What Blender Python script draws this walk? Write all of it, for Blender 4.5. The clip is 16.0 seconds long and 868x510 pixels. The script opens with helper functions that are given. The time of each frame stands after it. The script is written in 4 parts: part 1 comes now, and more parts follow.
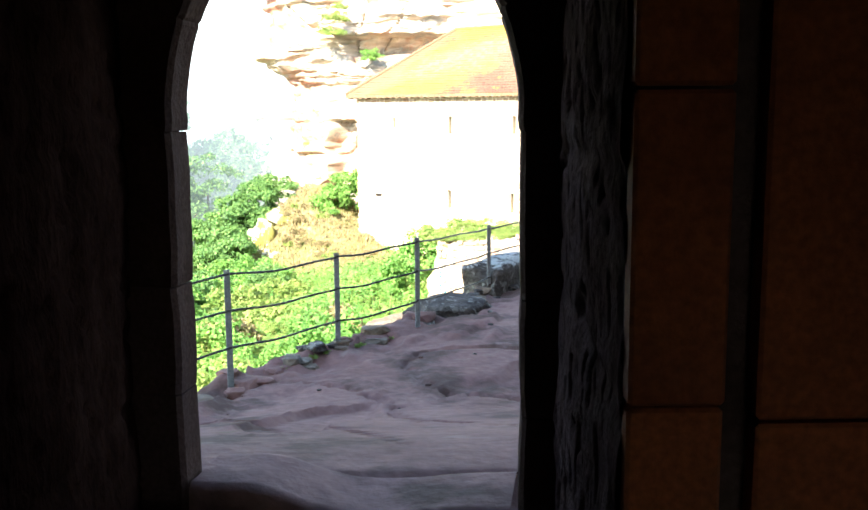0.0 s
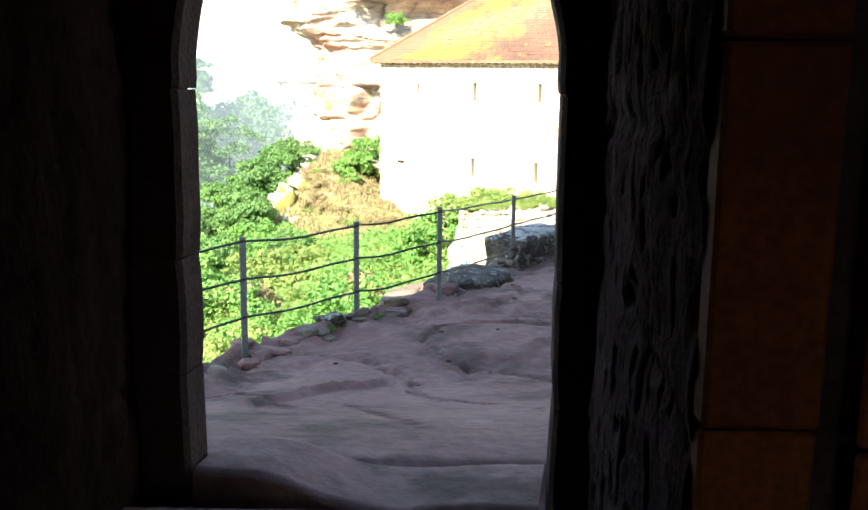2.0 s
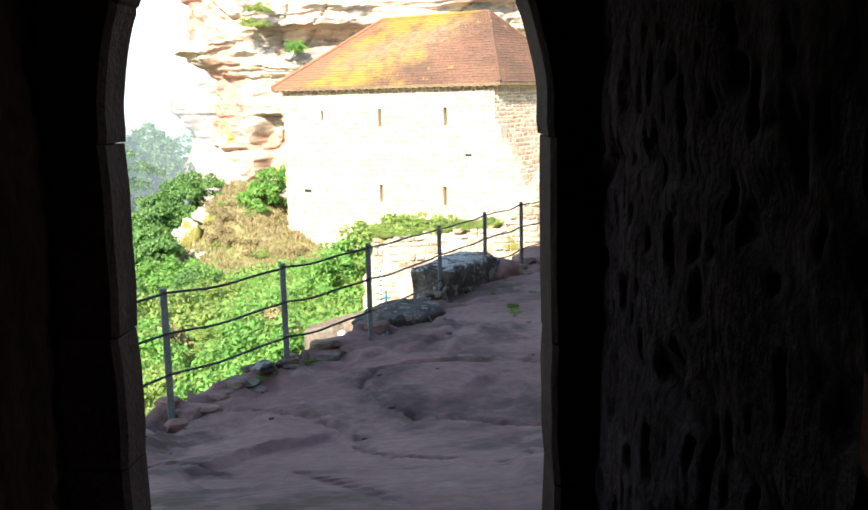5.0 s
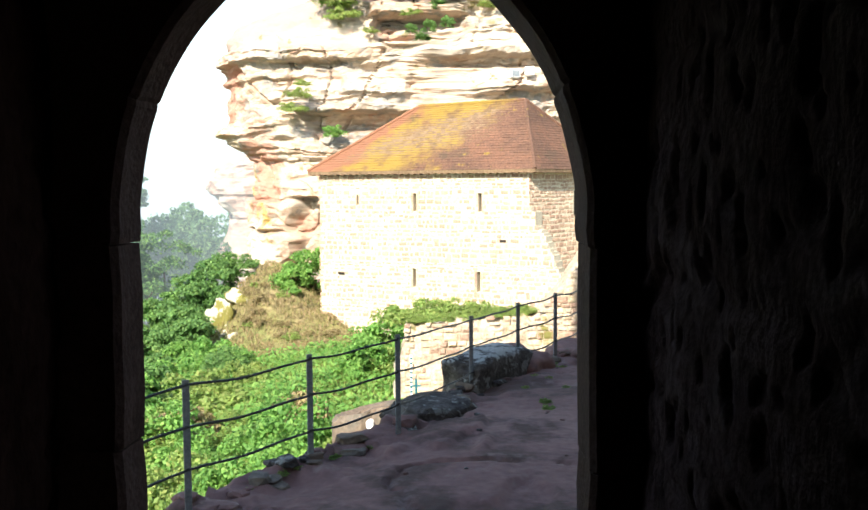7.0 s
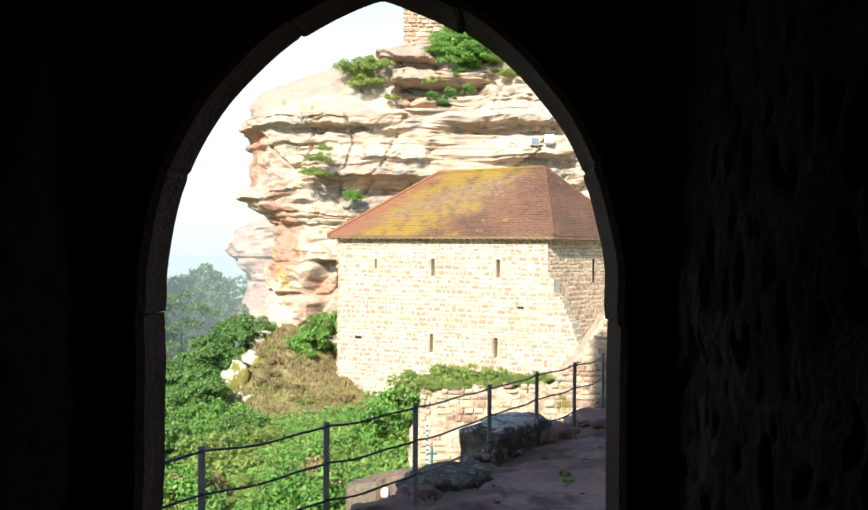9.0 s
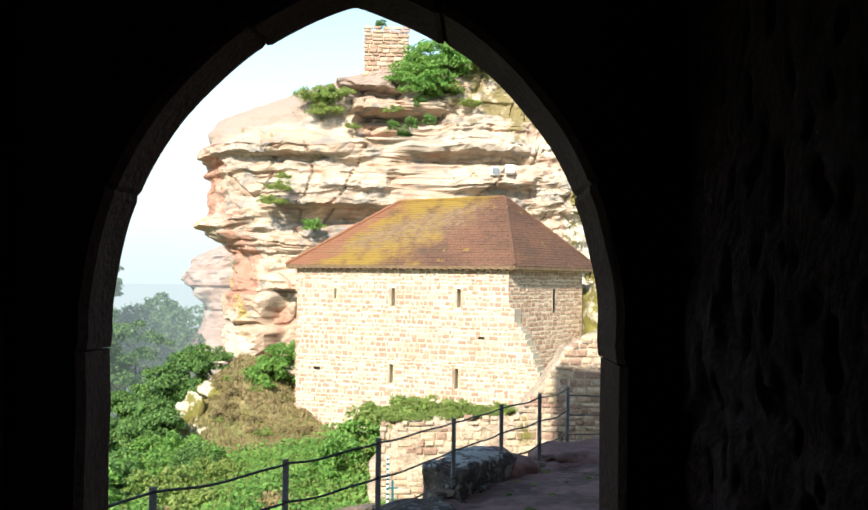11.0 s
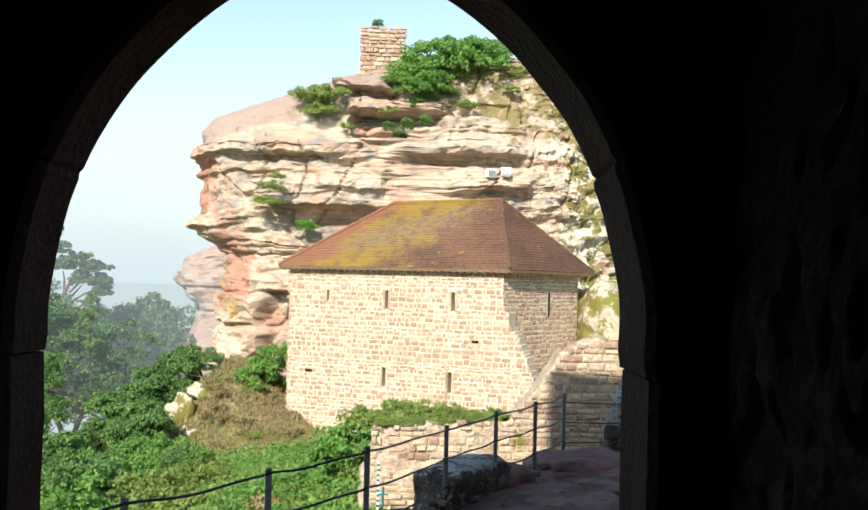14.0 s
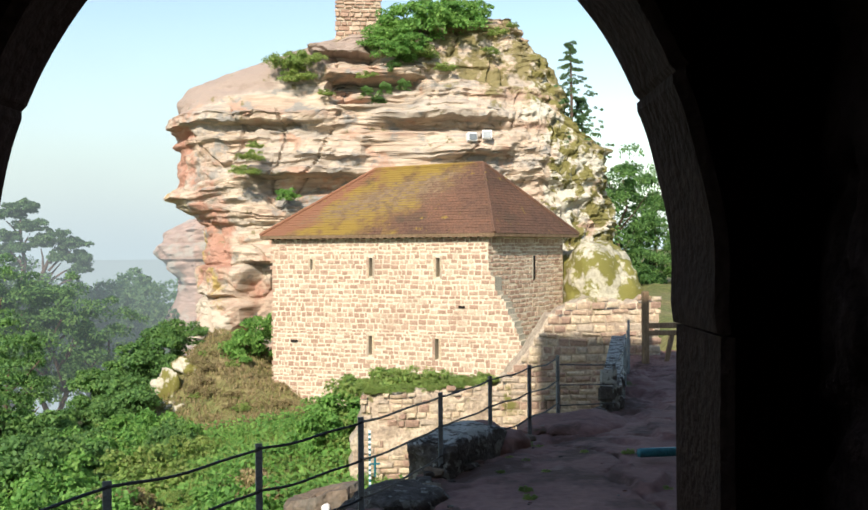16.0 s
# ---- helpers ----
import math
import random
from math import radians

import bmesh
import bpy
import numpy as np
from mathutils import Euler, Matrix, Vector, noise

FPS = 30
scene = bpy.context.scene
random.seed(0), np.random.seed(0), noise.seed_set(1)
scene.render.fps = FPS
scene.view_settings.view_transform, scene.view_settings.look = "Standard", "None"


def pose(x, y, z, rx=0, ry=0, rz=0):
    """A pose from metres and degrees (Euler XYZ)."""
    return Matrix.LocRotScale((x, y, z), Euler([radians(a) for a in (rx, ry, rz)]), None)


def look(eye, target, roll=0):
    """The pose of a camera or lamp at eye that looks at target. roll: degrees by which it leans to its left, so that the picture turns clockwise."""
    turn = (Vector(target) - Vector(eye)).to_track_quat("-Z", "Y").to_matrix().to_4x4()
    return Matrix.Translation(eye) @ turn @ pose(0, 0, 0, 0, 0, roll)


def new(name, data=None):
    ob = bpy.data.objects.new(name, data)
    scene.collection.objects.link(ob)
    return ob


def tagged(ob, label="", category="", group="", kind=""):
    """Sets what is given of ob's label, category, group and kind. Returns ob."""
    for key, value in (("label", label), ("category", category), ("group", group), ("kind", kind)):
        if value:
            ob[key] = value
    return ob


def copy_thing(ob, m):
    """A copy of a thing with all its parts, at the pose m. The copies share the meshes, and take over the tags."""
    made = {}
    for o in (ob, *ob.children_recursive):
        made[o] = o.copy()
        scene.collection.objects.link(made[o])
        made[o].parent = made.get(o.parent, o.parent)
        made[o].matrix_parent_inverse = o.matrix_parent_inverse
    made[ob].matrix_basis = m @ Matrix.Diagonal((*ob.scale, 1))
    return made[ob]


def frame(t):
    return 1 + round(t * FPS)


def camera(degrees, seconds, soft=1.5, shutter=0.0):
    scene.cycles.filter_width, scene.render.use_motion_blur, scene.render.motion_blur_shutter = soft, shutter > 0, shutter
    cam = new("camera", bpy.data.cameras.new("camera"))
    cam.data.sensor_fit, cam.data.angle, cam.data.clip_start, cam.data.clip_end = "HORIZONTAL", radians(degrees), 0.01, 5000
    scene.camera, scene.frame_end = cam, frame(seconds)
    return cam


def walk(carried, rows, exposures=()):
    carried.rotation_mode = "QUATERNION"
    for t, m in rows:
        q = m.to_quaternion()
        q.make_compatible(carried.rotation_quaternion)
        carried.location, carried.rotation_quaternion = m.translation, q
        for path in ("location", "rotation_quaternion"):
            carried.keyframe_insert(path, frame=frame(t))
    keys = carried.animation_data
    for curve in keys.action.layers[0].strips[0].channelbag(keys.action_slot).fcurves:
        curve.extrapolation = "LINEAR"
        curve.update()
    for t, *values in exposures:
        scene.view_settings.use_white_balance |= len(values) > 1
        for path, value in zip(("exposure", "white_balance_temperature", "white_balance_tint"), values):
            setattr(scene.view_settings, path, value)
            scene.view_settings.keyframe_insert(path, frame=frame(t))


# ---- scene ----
cam = camera(48.4, 16.0, soft=1.6)
PATH = [
    (0, (0.312, -0.904, 1.679), (0.341, 1.074, 1.383), -0.4),
    (0.5, (0.308, -0.889, 1.662), (0.348, 1.084, 1.337), -0.4),
    (1, (0.296, -0.743, 1.654), (0.344, 1.228, 1.318), -0.4),
    (1.5, (0.294, -0.646, 1.645), (0.324, 1.326, 1.312), -0.5),
    (2, (0.290, -0.562, 1.655), (0.277, 1.405, 1.293), 0.7),
    (2.5, (0.247, -0.47, 1.646), (0.258, 1.491, 1.254), 0.3),
    (3, (0.180, -0.341, 1.674), (0.246, 1.618, 1.276), -0.8),
    (5.5, (0.056, -0.081, 1.733), (0.245, 1.889, 1.45), -1.2),
    (6, (0.072, 0.006, 1.755), (0.255, 1.982, 1.502), -0.9),
    (6.5, (0.092, 0.058, 1.767), (0.232, 2.041, 1.55), -0.7),
    (7, (0.093, 0.09, 1.783), (0.209, 2.081, 1.638), -0.4),
    (7.5, (0.098, 0.108, 1.791), (0.203, 2.102, 1.672), -0.2),
    (8, (0.084, 0.135, 1.802), (0.187, 2.131, 1.731), -0.4),
    (8.5, (0.072, 0.13, 1.808), (0.165, 2.127, 1.768), 0.3),
    (9, (0.061, 0.12, 1.815), (0.142, 2.119, 1.803), 0.5),
    (9.5, (0.051, 0.175, 1.811), (0.153, 2.172, 1.807), 0.8),
    (10, (0.027, 0.262, 1.813), (0.154, 2.258, 1.829), 0.9),
    (12.5, (0.019, 0.604, 1.815), (0.216, 2.592, 1.901), 0.6),
    (13, (0.047, 0.686, 1.813), (0.241, 2.674, 1.909), 0.9),
    (13.5, (0.063, 0.763, 1.806), (0.206, 2.756, 1.887), 0.8),
    (14, (0.061, 0.835, 1.796), (0.237, 2.826, 1.853), 1.4),
    (14.5, (0.036, 0.95, 1.784), (0.208, 2.943, 1.81), 1.1),
    (15, (0.011, 1.072, 1.779), (0.216, 3.061, 1.816), 0.2),
    (15.5, (-0.002, 1.141, 1.764), (0.224, 3.128, 1.779), -0.4),
    (16, (0.023, 1.219, 1.753), (0.237, 3.207, 1.742), -0.4),
]
EXPOSURE = [(0, 2.6), (1.5, 2.4), (3, 2.05), (5.5, 1.7), (7, 1.4), (9, 1.06), (10, 1.0), (12.5, 0.82), (14.5, 0.62), (16, 0.48)]
walk(cam, [(t, look(eye, target, roll)) for t, eye, target, roll in PATH], EXPOSURE)

# ---- light ----
SUN_WAY = Vector((0.36, 0.93, -0.65)).normalized()      # the way the sunlight travels
world = bpy.data.worlds.new("morning_sky")
scene.world = world
world.use_nodes = True
wn, wl = world.node_tree.nodes, world.node_tree.links
sky = wn.new("ShaderNodeTexSky")
sky.sky_type = "NISHITA"
sky.sun_disc = False
sky.sun_elevation = math.asin(-SUN_WAY.z)
sky.sun_rotation = math.atan2(-SUN_WAY.x, -SUN_WAY.y)
sky.dust_density, sky.air_density = 0.4, 1.3
# morning mist pales the sky towards the horizon, all the way round
geo = wn.new("ShaderNodeTexCoord")
sep = wn.new("ShaderNodeSeparateXYZ")
wl.new(geo.outputs["Generated"], sep.inputs[0])
ramp = wn.new("ShaderNodeMapRange")
ramp.inputs["From Min"].default_value, ramp.inputs["From Max"].default_value = -0.02, 0.12
ramp.inputs["To Min"].default_value, ramp.inputs["To Max"].default_value = 0.9, 0.0
ramp.interpolation_type = "SMOOTHSTEP"
wl.new(sep.outputs["Z"], ramp.inputs["Value"])
mix = wn.new("ShaderNodeMix")
mix.data_type = "RGBA"
wl.new(ramp.outputs[0], mix.inputs["Factor"])
wl.new(sky.outputs[0], mix.inputs["A"])
mix.inputs["B"].default_value = (5.0, 6.7, 7.8, 1)
bg = wn["Background"]
bg.inputs["Strength"].default_value = 0.13
wl.new(mix.outputs["Result"], bg.inputs["Color"])
sun = new("sun", bpy.data.lights.new("sun", "SUN"))
sun.data.energy, sun.data.angle, sun.data.color = 5.0, radians(0.6), (1.0, 0.92, 0.79)
sun.matrix_world = look((0, 0, 40), Vector((0, 0, 40)) + SUN_WAY)


# ---- materials ----
def material(name, colours, scale=4.0, stretch=(1, 1, 1), rough=0.85, bump=0.3, fine=40.0, speck=0.25, vary=0.0, translucent=0.0, metallic=0.0, patches=None, gloss=0.25):
    """A surface with colours blended by noise at two scales, a fine relief, and pieces that differ from one another."""
    m = bpy.data.materials.new(name)
    m.use_nodes = True
    n, l = m.node_tree.nodes, m.node_tree.links
    out = n["Material Output"]
    p = n["Principled BSDF"]
    tc = n.new("ShaderNodeTexCoord")
    geom = n.new("ShaderNodeNewGeometry")
    mp = n.new("ShaderNodeMapping")
    mp.inputs["Scale"].default_value = stretch
    l.new(geom.outputs["Position"], mp.inputs[0])
    big = n.new("ShaderNodeTexNoise")
    big.inputs["Scale"].default_value, big.inputs["Detail"].default_value, big.inputs["Roughness"].default_value = scale, 6, 0.62
    l.new(mp.outputs[0], big.inputs["Vector"])
    cr = n.new("ShaderNodeValToRGB")
    els = cr.color_ramp.elements
    k = len(colours)
    while len(els) < k:
        els.new(0.5)
    for i, c in enumerate(colours):
        els[i].position = 0.3 + 0.4 * i / max(1, k - 1)
        els[i].color = (*c, 1)
    value = big.outputs["Fac"]
    if vary:
        info = n.new("ShaderNodeObjectInfo")
        add = n.new("ShaderNodeMath")
        l.new(info.outputs["Random"], add.inputs[0])
        l.new(geom.outputs["Random Per Island"], add.inputs[1])
        fr = n.new("ShaderNodeMath")
        fr.operation = "FRACT"
        l.new(add.outputs[0], fr.inputs[0])
        ma = n.new("ShaderNodeMath")
        ma.operation = "MULTIPLY_ADD"
        l.new(fr.outputs[0], ma.inputs[0])
        ma.inputs[1].default_value = vary
        sub = n.new("ShaderNodeMath")
        sub.operation = "SUBTRACT"
        l.new(big.outputs["Fac"], sub.inputs[0])
        sub.inputs[1].default_value = vary / 2
        l.new(sub.outputs[0], ma.inputs[2])
        value = ma.outputs[0]
    l.new(value, cr.inputs["Fac"])
    fn = n.new("ShaderNodeTexNoise")
    fn.inputs["Scale"].default_value, fn.inputs["Detail"].default_value = fine, 4
    l.new(mp.outputs[0], fn.inputs["Vector"])
    mr = n.new("ShaderNodeMapRange")
    mr.inputs["From Min"].default_value, mr.inputs["From Max"].default_value = 0.3, 0.7
    mr.inputs["To Min"].default_value, mr.inputs["To Max"].default_value = 1 - speck, 1 + speck
    l.new(fn.outputs["Fac"], mr.inputs["Value"])
    mul = n.new("ShaderNodeVectorMath")
    mul.operation = "MULTIPLY"
    l.new(cr.outputs["Color"], mul.inputs[0])
    l.new(mr.outputs[0], mul.inputs[1])
    colour = mul.outputs[0]
    for pcol, pscale, lo, hi, *axis in patches or ():
        pn = n.new("ShaderNodeTexNoise")
        pn.inputs["Scale"].default_value, pn.inputs["Detail"].default_value, pn.inputs["Roughness"].default_value = pscale, 5, 0.65
        l.new(geom.outputs["Position"], pn.inputs["Vector"])
        pr = n.new("ShaderNodeMapRange")
        pr.inputs["From Min"].default_value, pr.inputs["From Max"].default_value = lo, hi
        fac = pn.outputs["Fac"]
        if axis:                                     # growth that keeps to one side of the place or to one height
            dot = n.new("ShaderNodeVectorMath")
            dot.operation = "DOT_PRODUCT"
            l.new(geom.outputs["Position"], dot.inputs[0])
            dot.inputs[1].default_value = axis[0]
            rng = n.new("ShaderNodeMapRange")
            rng.inputs["From Min"].default_value, rng.inputs["From Max"].default_value = axis[1], axis[2]
            rng.inputs["To Min"].default_value, rng.inputs["To Max"].default_value = -0.35, 0.12
            l.new(dot.outputs["Value"], rng.inputs["Value"])
            ad = n.new("ShaderNodeMath")
            l.new(pn.outputs["Fac"], ad.inputs[0])
            l.new(rng.outputs[0], ad.inputs[1])
            fac = ad.outputs[0]
        l.new(fac, pr.inputs["Value"])
        pm = n.new("ShaderNodeMix")
        pm.data_type = "RGBA"
        l.new(pr.outputs[0], pm.inputs["Factor"])
        l.new(colour, pm.inputs["A"])
        pm.inputs["B"].default_value = (*pcol, 1)
        colour = pm.outputs["Result"]
    l.new(colour, p.inputs["Base Color"])
    p.inputs["Roughness"].default_value = rough
    p.inputs["Metallic"].default_value = metallic
    p.inputs["Specular IOR Level"].default_value = gloss if not metallic else 0.5
    if bump:
        b = n.new("ShaderNodeBump")
        b.inputs["Strength"].default_value, b.inputs["Distance"].default_value = bump, 0.03
        sm = n.new("ShaderNodeMath")
        l.new(fn.outputs["Fac"], sm.inputs[0])
        l.new(big.outputs["Fac"], sm.inputs[1])
        l.new(sm.outputs[0], b.inputs["Height"])
        l.new(b.outputs[0], p.inputs["Normal"])
    if translucent:
        tr = n.new("ShaderNodeBsdfTranslucent")
        l.new(colour, tr.inputs["Color"])
        ms = n.new("ShaderNodeMixShader")
        ms.inputs[0].default_value = translucent
        l.new(p.outputs[0], ms.inputs[1])
        l.new(tr.outputs[0], ms.inputs[2])
        l.new(ms.outputs[0], out.inputs["Surface"])
    return m


M_BLOCK = material("buff_sandstone_blocks", [(0.33, 0.215, 0.155), (0.42, 0.295, 0.215), (0.50, 0.39, 0.29), (0.38, 0.265, 0.19)], 0.8, vary=0.72, fine=14, speck=0.18)
M_MORTAR = material("pale_lime_mortar", [(0.50, 0.42, 0.315), (0.61, 0.53, 0.41), (0.46, 0.375, 0.28)], 0.7, fine=20)
M_RUBBLE = material("crumbling_rubble_fill", [(0.30, 0.225, 0.165), (0.42, 0.33, 0.245), (0.50, 0.415, 0.31)], 1.6, fine=12, speck=0.3, bump=0.9, patches=[((0.19, 0.17, 0.07), 1.2, 0.60, 0.68)])
M_RUIN = material("red_grey_sandstone_blocks", [(0.29, 0.19, 0.14), (0.43, 0.32, 0.22), (0.50, 0.40, 0.28), (0.36, 0.29, 0.22)], 1.3, vary=0.6, fine=14, patches=[((0.15, 0.14, 0.04), 1.1, 0.62, 0.7)])
M_CLIFF = material("layered_sandstone", [(0.32, 0.21, 0.16), (0.40, 0.295, 0.22), (0.46, 0.37, 0.285), (0.36, 0.31, 0.26), (0.43, 0.33, 0.245), (0.38, 0.26, 0.195)], 0.42, (0.3, 0.3, 2.0), bump=1.0, fine=4, speck=0.22,
                   patches=[((0.36, 0.20, 0.145), 0.4, 0.56, 0.66, (-1.0, 0.0, -0.25), -0.5, 4.5), ((0.42, 0.27, 0.195), 0.55, 0.57, 0.64), ((0.26, 0.24, 0.215), 0.9, 0.54, 0.62), ((0.31, 0.24, 0.20), 0.5, 0.38, 0.48, (-0.35, 0.0, 1.0), 9.5, 11.0), ((0.49, 0.455, 0.38), 0.7, 0.52, 0.60, (0.95, -0.1, 0.0), 1.0, 5.5), ((0.20, 0.165, 0.075), 0.9, 0.55, 0.63, (0.45, 0.0, 1.0), 9.2, 13.0), ((0.20, 0.165, 0.09), 1.7, 0.62, 0.68),
                            ((0.17, 0.15, 0.05), 1.3, 0.58, 0.63, (0.95, -0.1, 0.1), 1.5, 6.5), ((0.40, 0.29, 0.11), 0.9, 0.64, 0.72, (-1.0, 0.0, -0.5), 2.6, 5.0), ((0.45, 0.38, 0.30), 0.7, 0.50, 0.58, (-1.0, 0.0, -1.0), 4.6, 6.2)])
M_SPUR = material("red_sandstone_of_the_spur", [(0.36, 0.23, 0.185), (0.42, 0.30, 0.25), (0.38, 0.26, 0.21)], 0.5, (0.4, 0.4, 2.2), bump=1.0, fine=4, patches=[((0.40, 0.36, 0.31), 0.6, 0.52, 0.6)])
M_MOSSY = material("mossy_grey_rock", [(0.30, 0.27, 0.21), (0.44, 0.40, 0.30), (0.36, 0.33, 0.27)], 0.9, bump=0.9, fine=8, patches=[((0.17, 0.155, 0.04), 1.3, 0.45, 0.51), ((0.48, 0.45, 0.37), 1.8, 0.58, 0.66)])
M_LEDGE = material("worn_red_sandstone_ground", [(0.13, 0.067, 0.058), (0.19, 0.105, 0.092), (0.235, 0.138, 0.12)], 0.55, bump=0.5, fine=11, speck=0.16, patches=[((0.08, 0.046, 0.037), 0.9, 0.50, 0.60), ((0.23, 0.16, 0.14), 1.3, 0.60, 0.72), ((0.075, 0.085, 0.03), 0.8, 0.66, 0.71)])
M_LICHEN = material("lichened_boulder_stone", [(0.03, 0.025, 0.022), (0.062, 0.053, 0.047), (0.115, 0.105, 0.095)], 3.0, bump=0.9, fine=24, patches=[((0.20, 0.20, 0.18), 7, 0.56, 0.60), ((0.33, 0.335, 0.31), 6, 0.53, 0.60, (0.0, 0.0, 1.0), -0.6, -0.40)])
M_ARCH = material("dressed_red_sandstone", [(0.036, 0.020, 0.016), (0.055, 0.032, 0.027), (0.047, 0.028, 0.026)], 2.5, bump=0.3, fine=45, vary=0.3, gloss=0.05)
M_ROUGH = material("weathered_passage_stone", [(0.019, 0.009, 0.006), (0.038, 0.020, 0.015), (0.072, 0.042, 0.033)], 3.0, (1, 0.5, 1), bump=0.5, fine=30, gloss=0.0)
# Paler, greyer copy for the pier: skylight from the arch put into the colour.
M_PIER = material("weathered_skylit_pier_stone", [(0.026, 0.017, 0.017), (0.046, 0.031, 0.031), (0.072, 0.052, 0.052)], 3.0, bump=0.5, fine=26, gloss=0.0)
# Darker copy for the west wall: passage shade put into the base colour.
M_SHADED_STONE = material("shade_darkened_passage_stone", [(0.007, 0.0035, 0.0025), (0.016, 0.008, 0.0065), (0.027, 0.0145, 0.012)], 3.0, (1, 1, 0.6), bump=0.7, fine=26, gloss=0.0)
M_RED = material("red_ashlar_stone", [(0.125, 0.034, 0.014), (0.17, 0.048, 0.018), (0.14, 0.042, 0.015)], 2.0, bump=0.1, fine=50, vary=0.4)
M_TILE = material("weathered_clay_tiles", [(0.095, 0.054, 0.038), (0.13, 0.070, 0.047), (0.165, 0.084, 0.053)], 0.6, bump=0.4, fine=14, speck=0.3, vary=0.16,
                  patches=[((0.235, 0.155, 0.035), 1.0, 0.42, 0.60, (-0.65, 0.0, 1.0), -0.4, 2.4), ((0.215, 0.10, 0.058), 0.7, 0.44, 0.56, (-0.65, 0.0, 1.0), 2.3, 3.9), ((0.09, 0.06, 0.04), 0.9, 0.58, 0.7), ((0.25, 0.17, 0.04), 2.0, 0.63, 0.69)])
M_LEAF = [material(f"leaves_{k}", c, 0.6, fine=3, speck=0.25, rough=0.55, bump=0, vary=0.5, translucent=0.48) for k, c in enumerate((
    [(0.12, 0.265, 0.06), (0.175, 0.35, 0.078), (0.245, 0.41, 0.10)],
    [(0.10, 0.20, 0.065), (0.14, 0.27, 0.08), (0.19, 0.32, 0.09)],
    [(0.18, 0.28, 0.07), (0.25, 0.35, 0.09), (0.33, 0.38, 0.12)],
    [(0.09, 0.17, 0.08), (0.125, 0.22, 0.09), (0.16, 0.26, 0.10)]))]
M_GRASS = material("dry_summer_grass", [(0.22, 0.18, 0.085), (0.31, 0.225, 0.13), (0.23, 0.215, 0.08)], 0.9, fine=9, speck=0.35, bump=0, vary=0.5, translucent=0.25)
M_GROUND = material("overgrown_slope", [(0.09, 0.12, 0.035), (0.17, 0.16, 0.06), (0.22, 0.17, 0.09)], 0.4, fine=5, speck=0.35, bump=0.8)
M_STUMP = material("grey_brown_rubble", [(0.10, 0.072, 0.053), (0.16, 0.122, 0.09), (0.13, 0.115, 0.095)], 2.0, bump=0.9, fine=14)
M_BARK = material("bark", [(0.09, 0.06, 0.045), (0.15, 0.10, 0.075)], 5, (1, 1, 0.3), fine=30)
M_STEEL = material("galvanised_steel", [(0.16, 0.18, 0.19), (0.21, 0.23, 0.24)], 6, rough=0.55, bump=0.1, metallic=0.3)
M_CABLE = material("dark_steel_rod", [(0.018, 0.019, 0.02), (0.03, 0.03, 0.03)], 8, rough=0.5, bump=0)
# Near-black colour that stands in for the shade inside openings.
M_OPENING_SHADE = material("opening_shade", [(0.012, 0.01, 0.008), (0.02, 0.016, 0.013)], 3, bump=0)
M_WOOD = material("weathered_timber", [(0.13, 0.085, 0.05), (0.22, 0.15, 0.09)], 5, (1, 1, 0.2), fine=35)
M_WHITE = material("white_enamel", [(0.7, 0.71, 0.72), (0.8, 0.8, 0.8)], 5, rough=0.35, bump=0)
M_BLUE = material("blue_green_glazed_pipe", [(0.02, 0.10, 0.13), (0.03, 0.16, 0.19)], 9, rough=0.12, bump=0)


# ---- building helpers ----
def part(name, bm, mat, parent=None, label=""):
    """Links a bmesh, or (vertices, faces), as one mesh object."""
    me = bpy.data.meshes.new(name)
    if isinstance(bm, tuple):
        me.from_pydata([tuple(v) for v in bm[0]], [], bm[1])
    else:
        bm.to_mesh(me)
        bm.free()
    me.materials.append(mat)
    ob = new(name, me)
    if parent is not None:
        ob.parent = parent
    if label:
        tagged(ob, label)
    return ob


def smooth(ob):
    for f in ob.data.polygons:
        f.use_smooth = True
    return ob


def thing(name, label, category, group="", kind="", at=(0, 0, 0)):
    ob = new(name)
    ob.location = at
    return tagged(ob, label, category, group, kind)


def step(a, b, x):
    t = min(1.0, max(0.0, (x - a) / (b - a)))
    return t * t * (3 - 2 * t)


def table(keys, x):
    for (a, *va), (b, *vb) in zip(keys, keys[1:]):
        if x <= b:
            t = max(0.0, (x - a) / (b - a))
            return [p + (q - p) * t for p, q in zip(va, vb)]
    return list(keys[-1][1:])


def fbm(x, y, z, octaves=4):
    return noise.fractal(Vector((x, y, z)), 1.0, 2.1, octaves)


def box(bm, lo, hi, bevel=0.0, m=None):
    made = bmesh.ops.create_cube(bm, size=1)["verts"]
    for v in made:
        v.co = Vector([lo[i] + (v.co[i] + 0.5) * (hi[i] - lo[i]) for i in range(3)])
    if bevel:
        es = list({e for v in made for e in v.link_edges})
        made = bmesh.ops.bevel(bm, geom=es, offset=bevel, segments=1, affect="EDGES")["verts"]
    if m is not None:
        bmesh.ops.transform(bm, matrix=m, verts=list({v for v in made if v.is_valid}))
    return bm


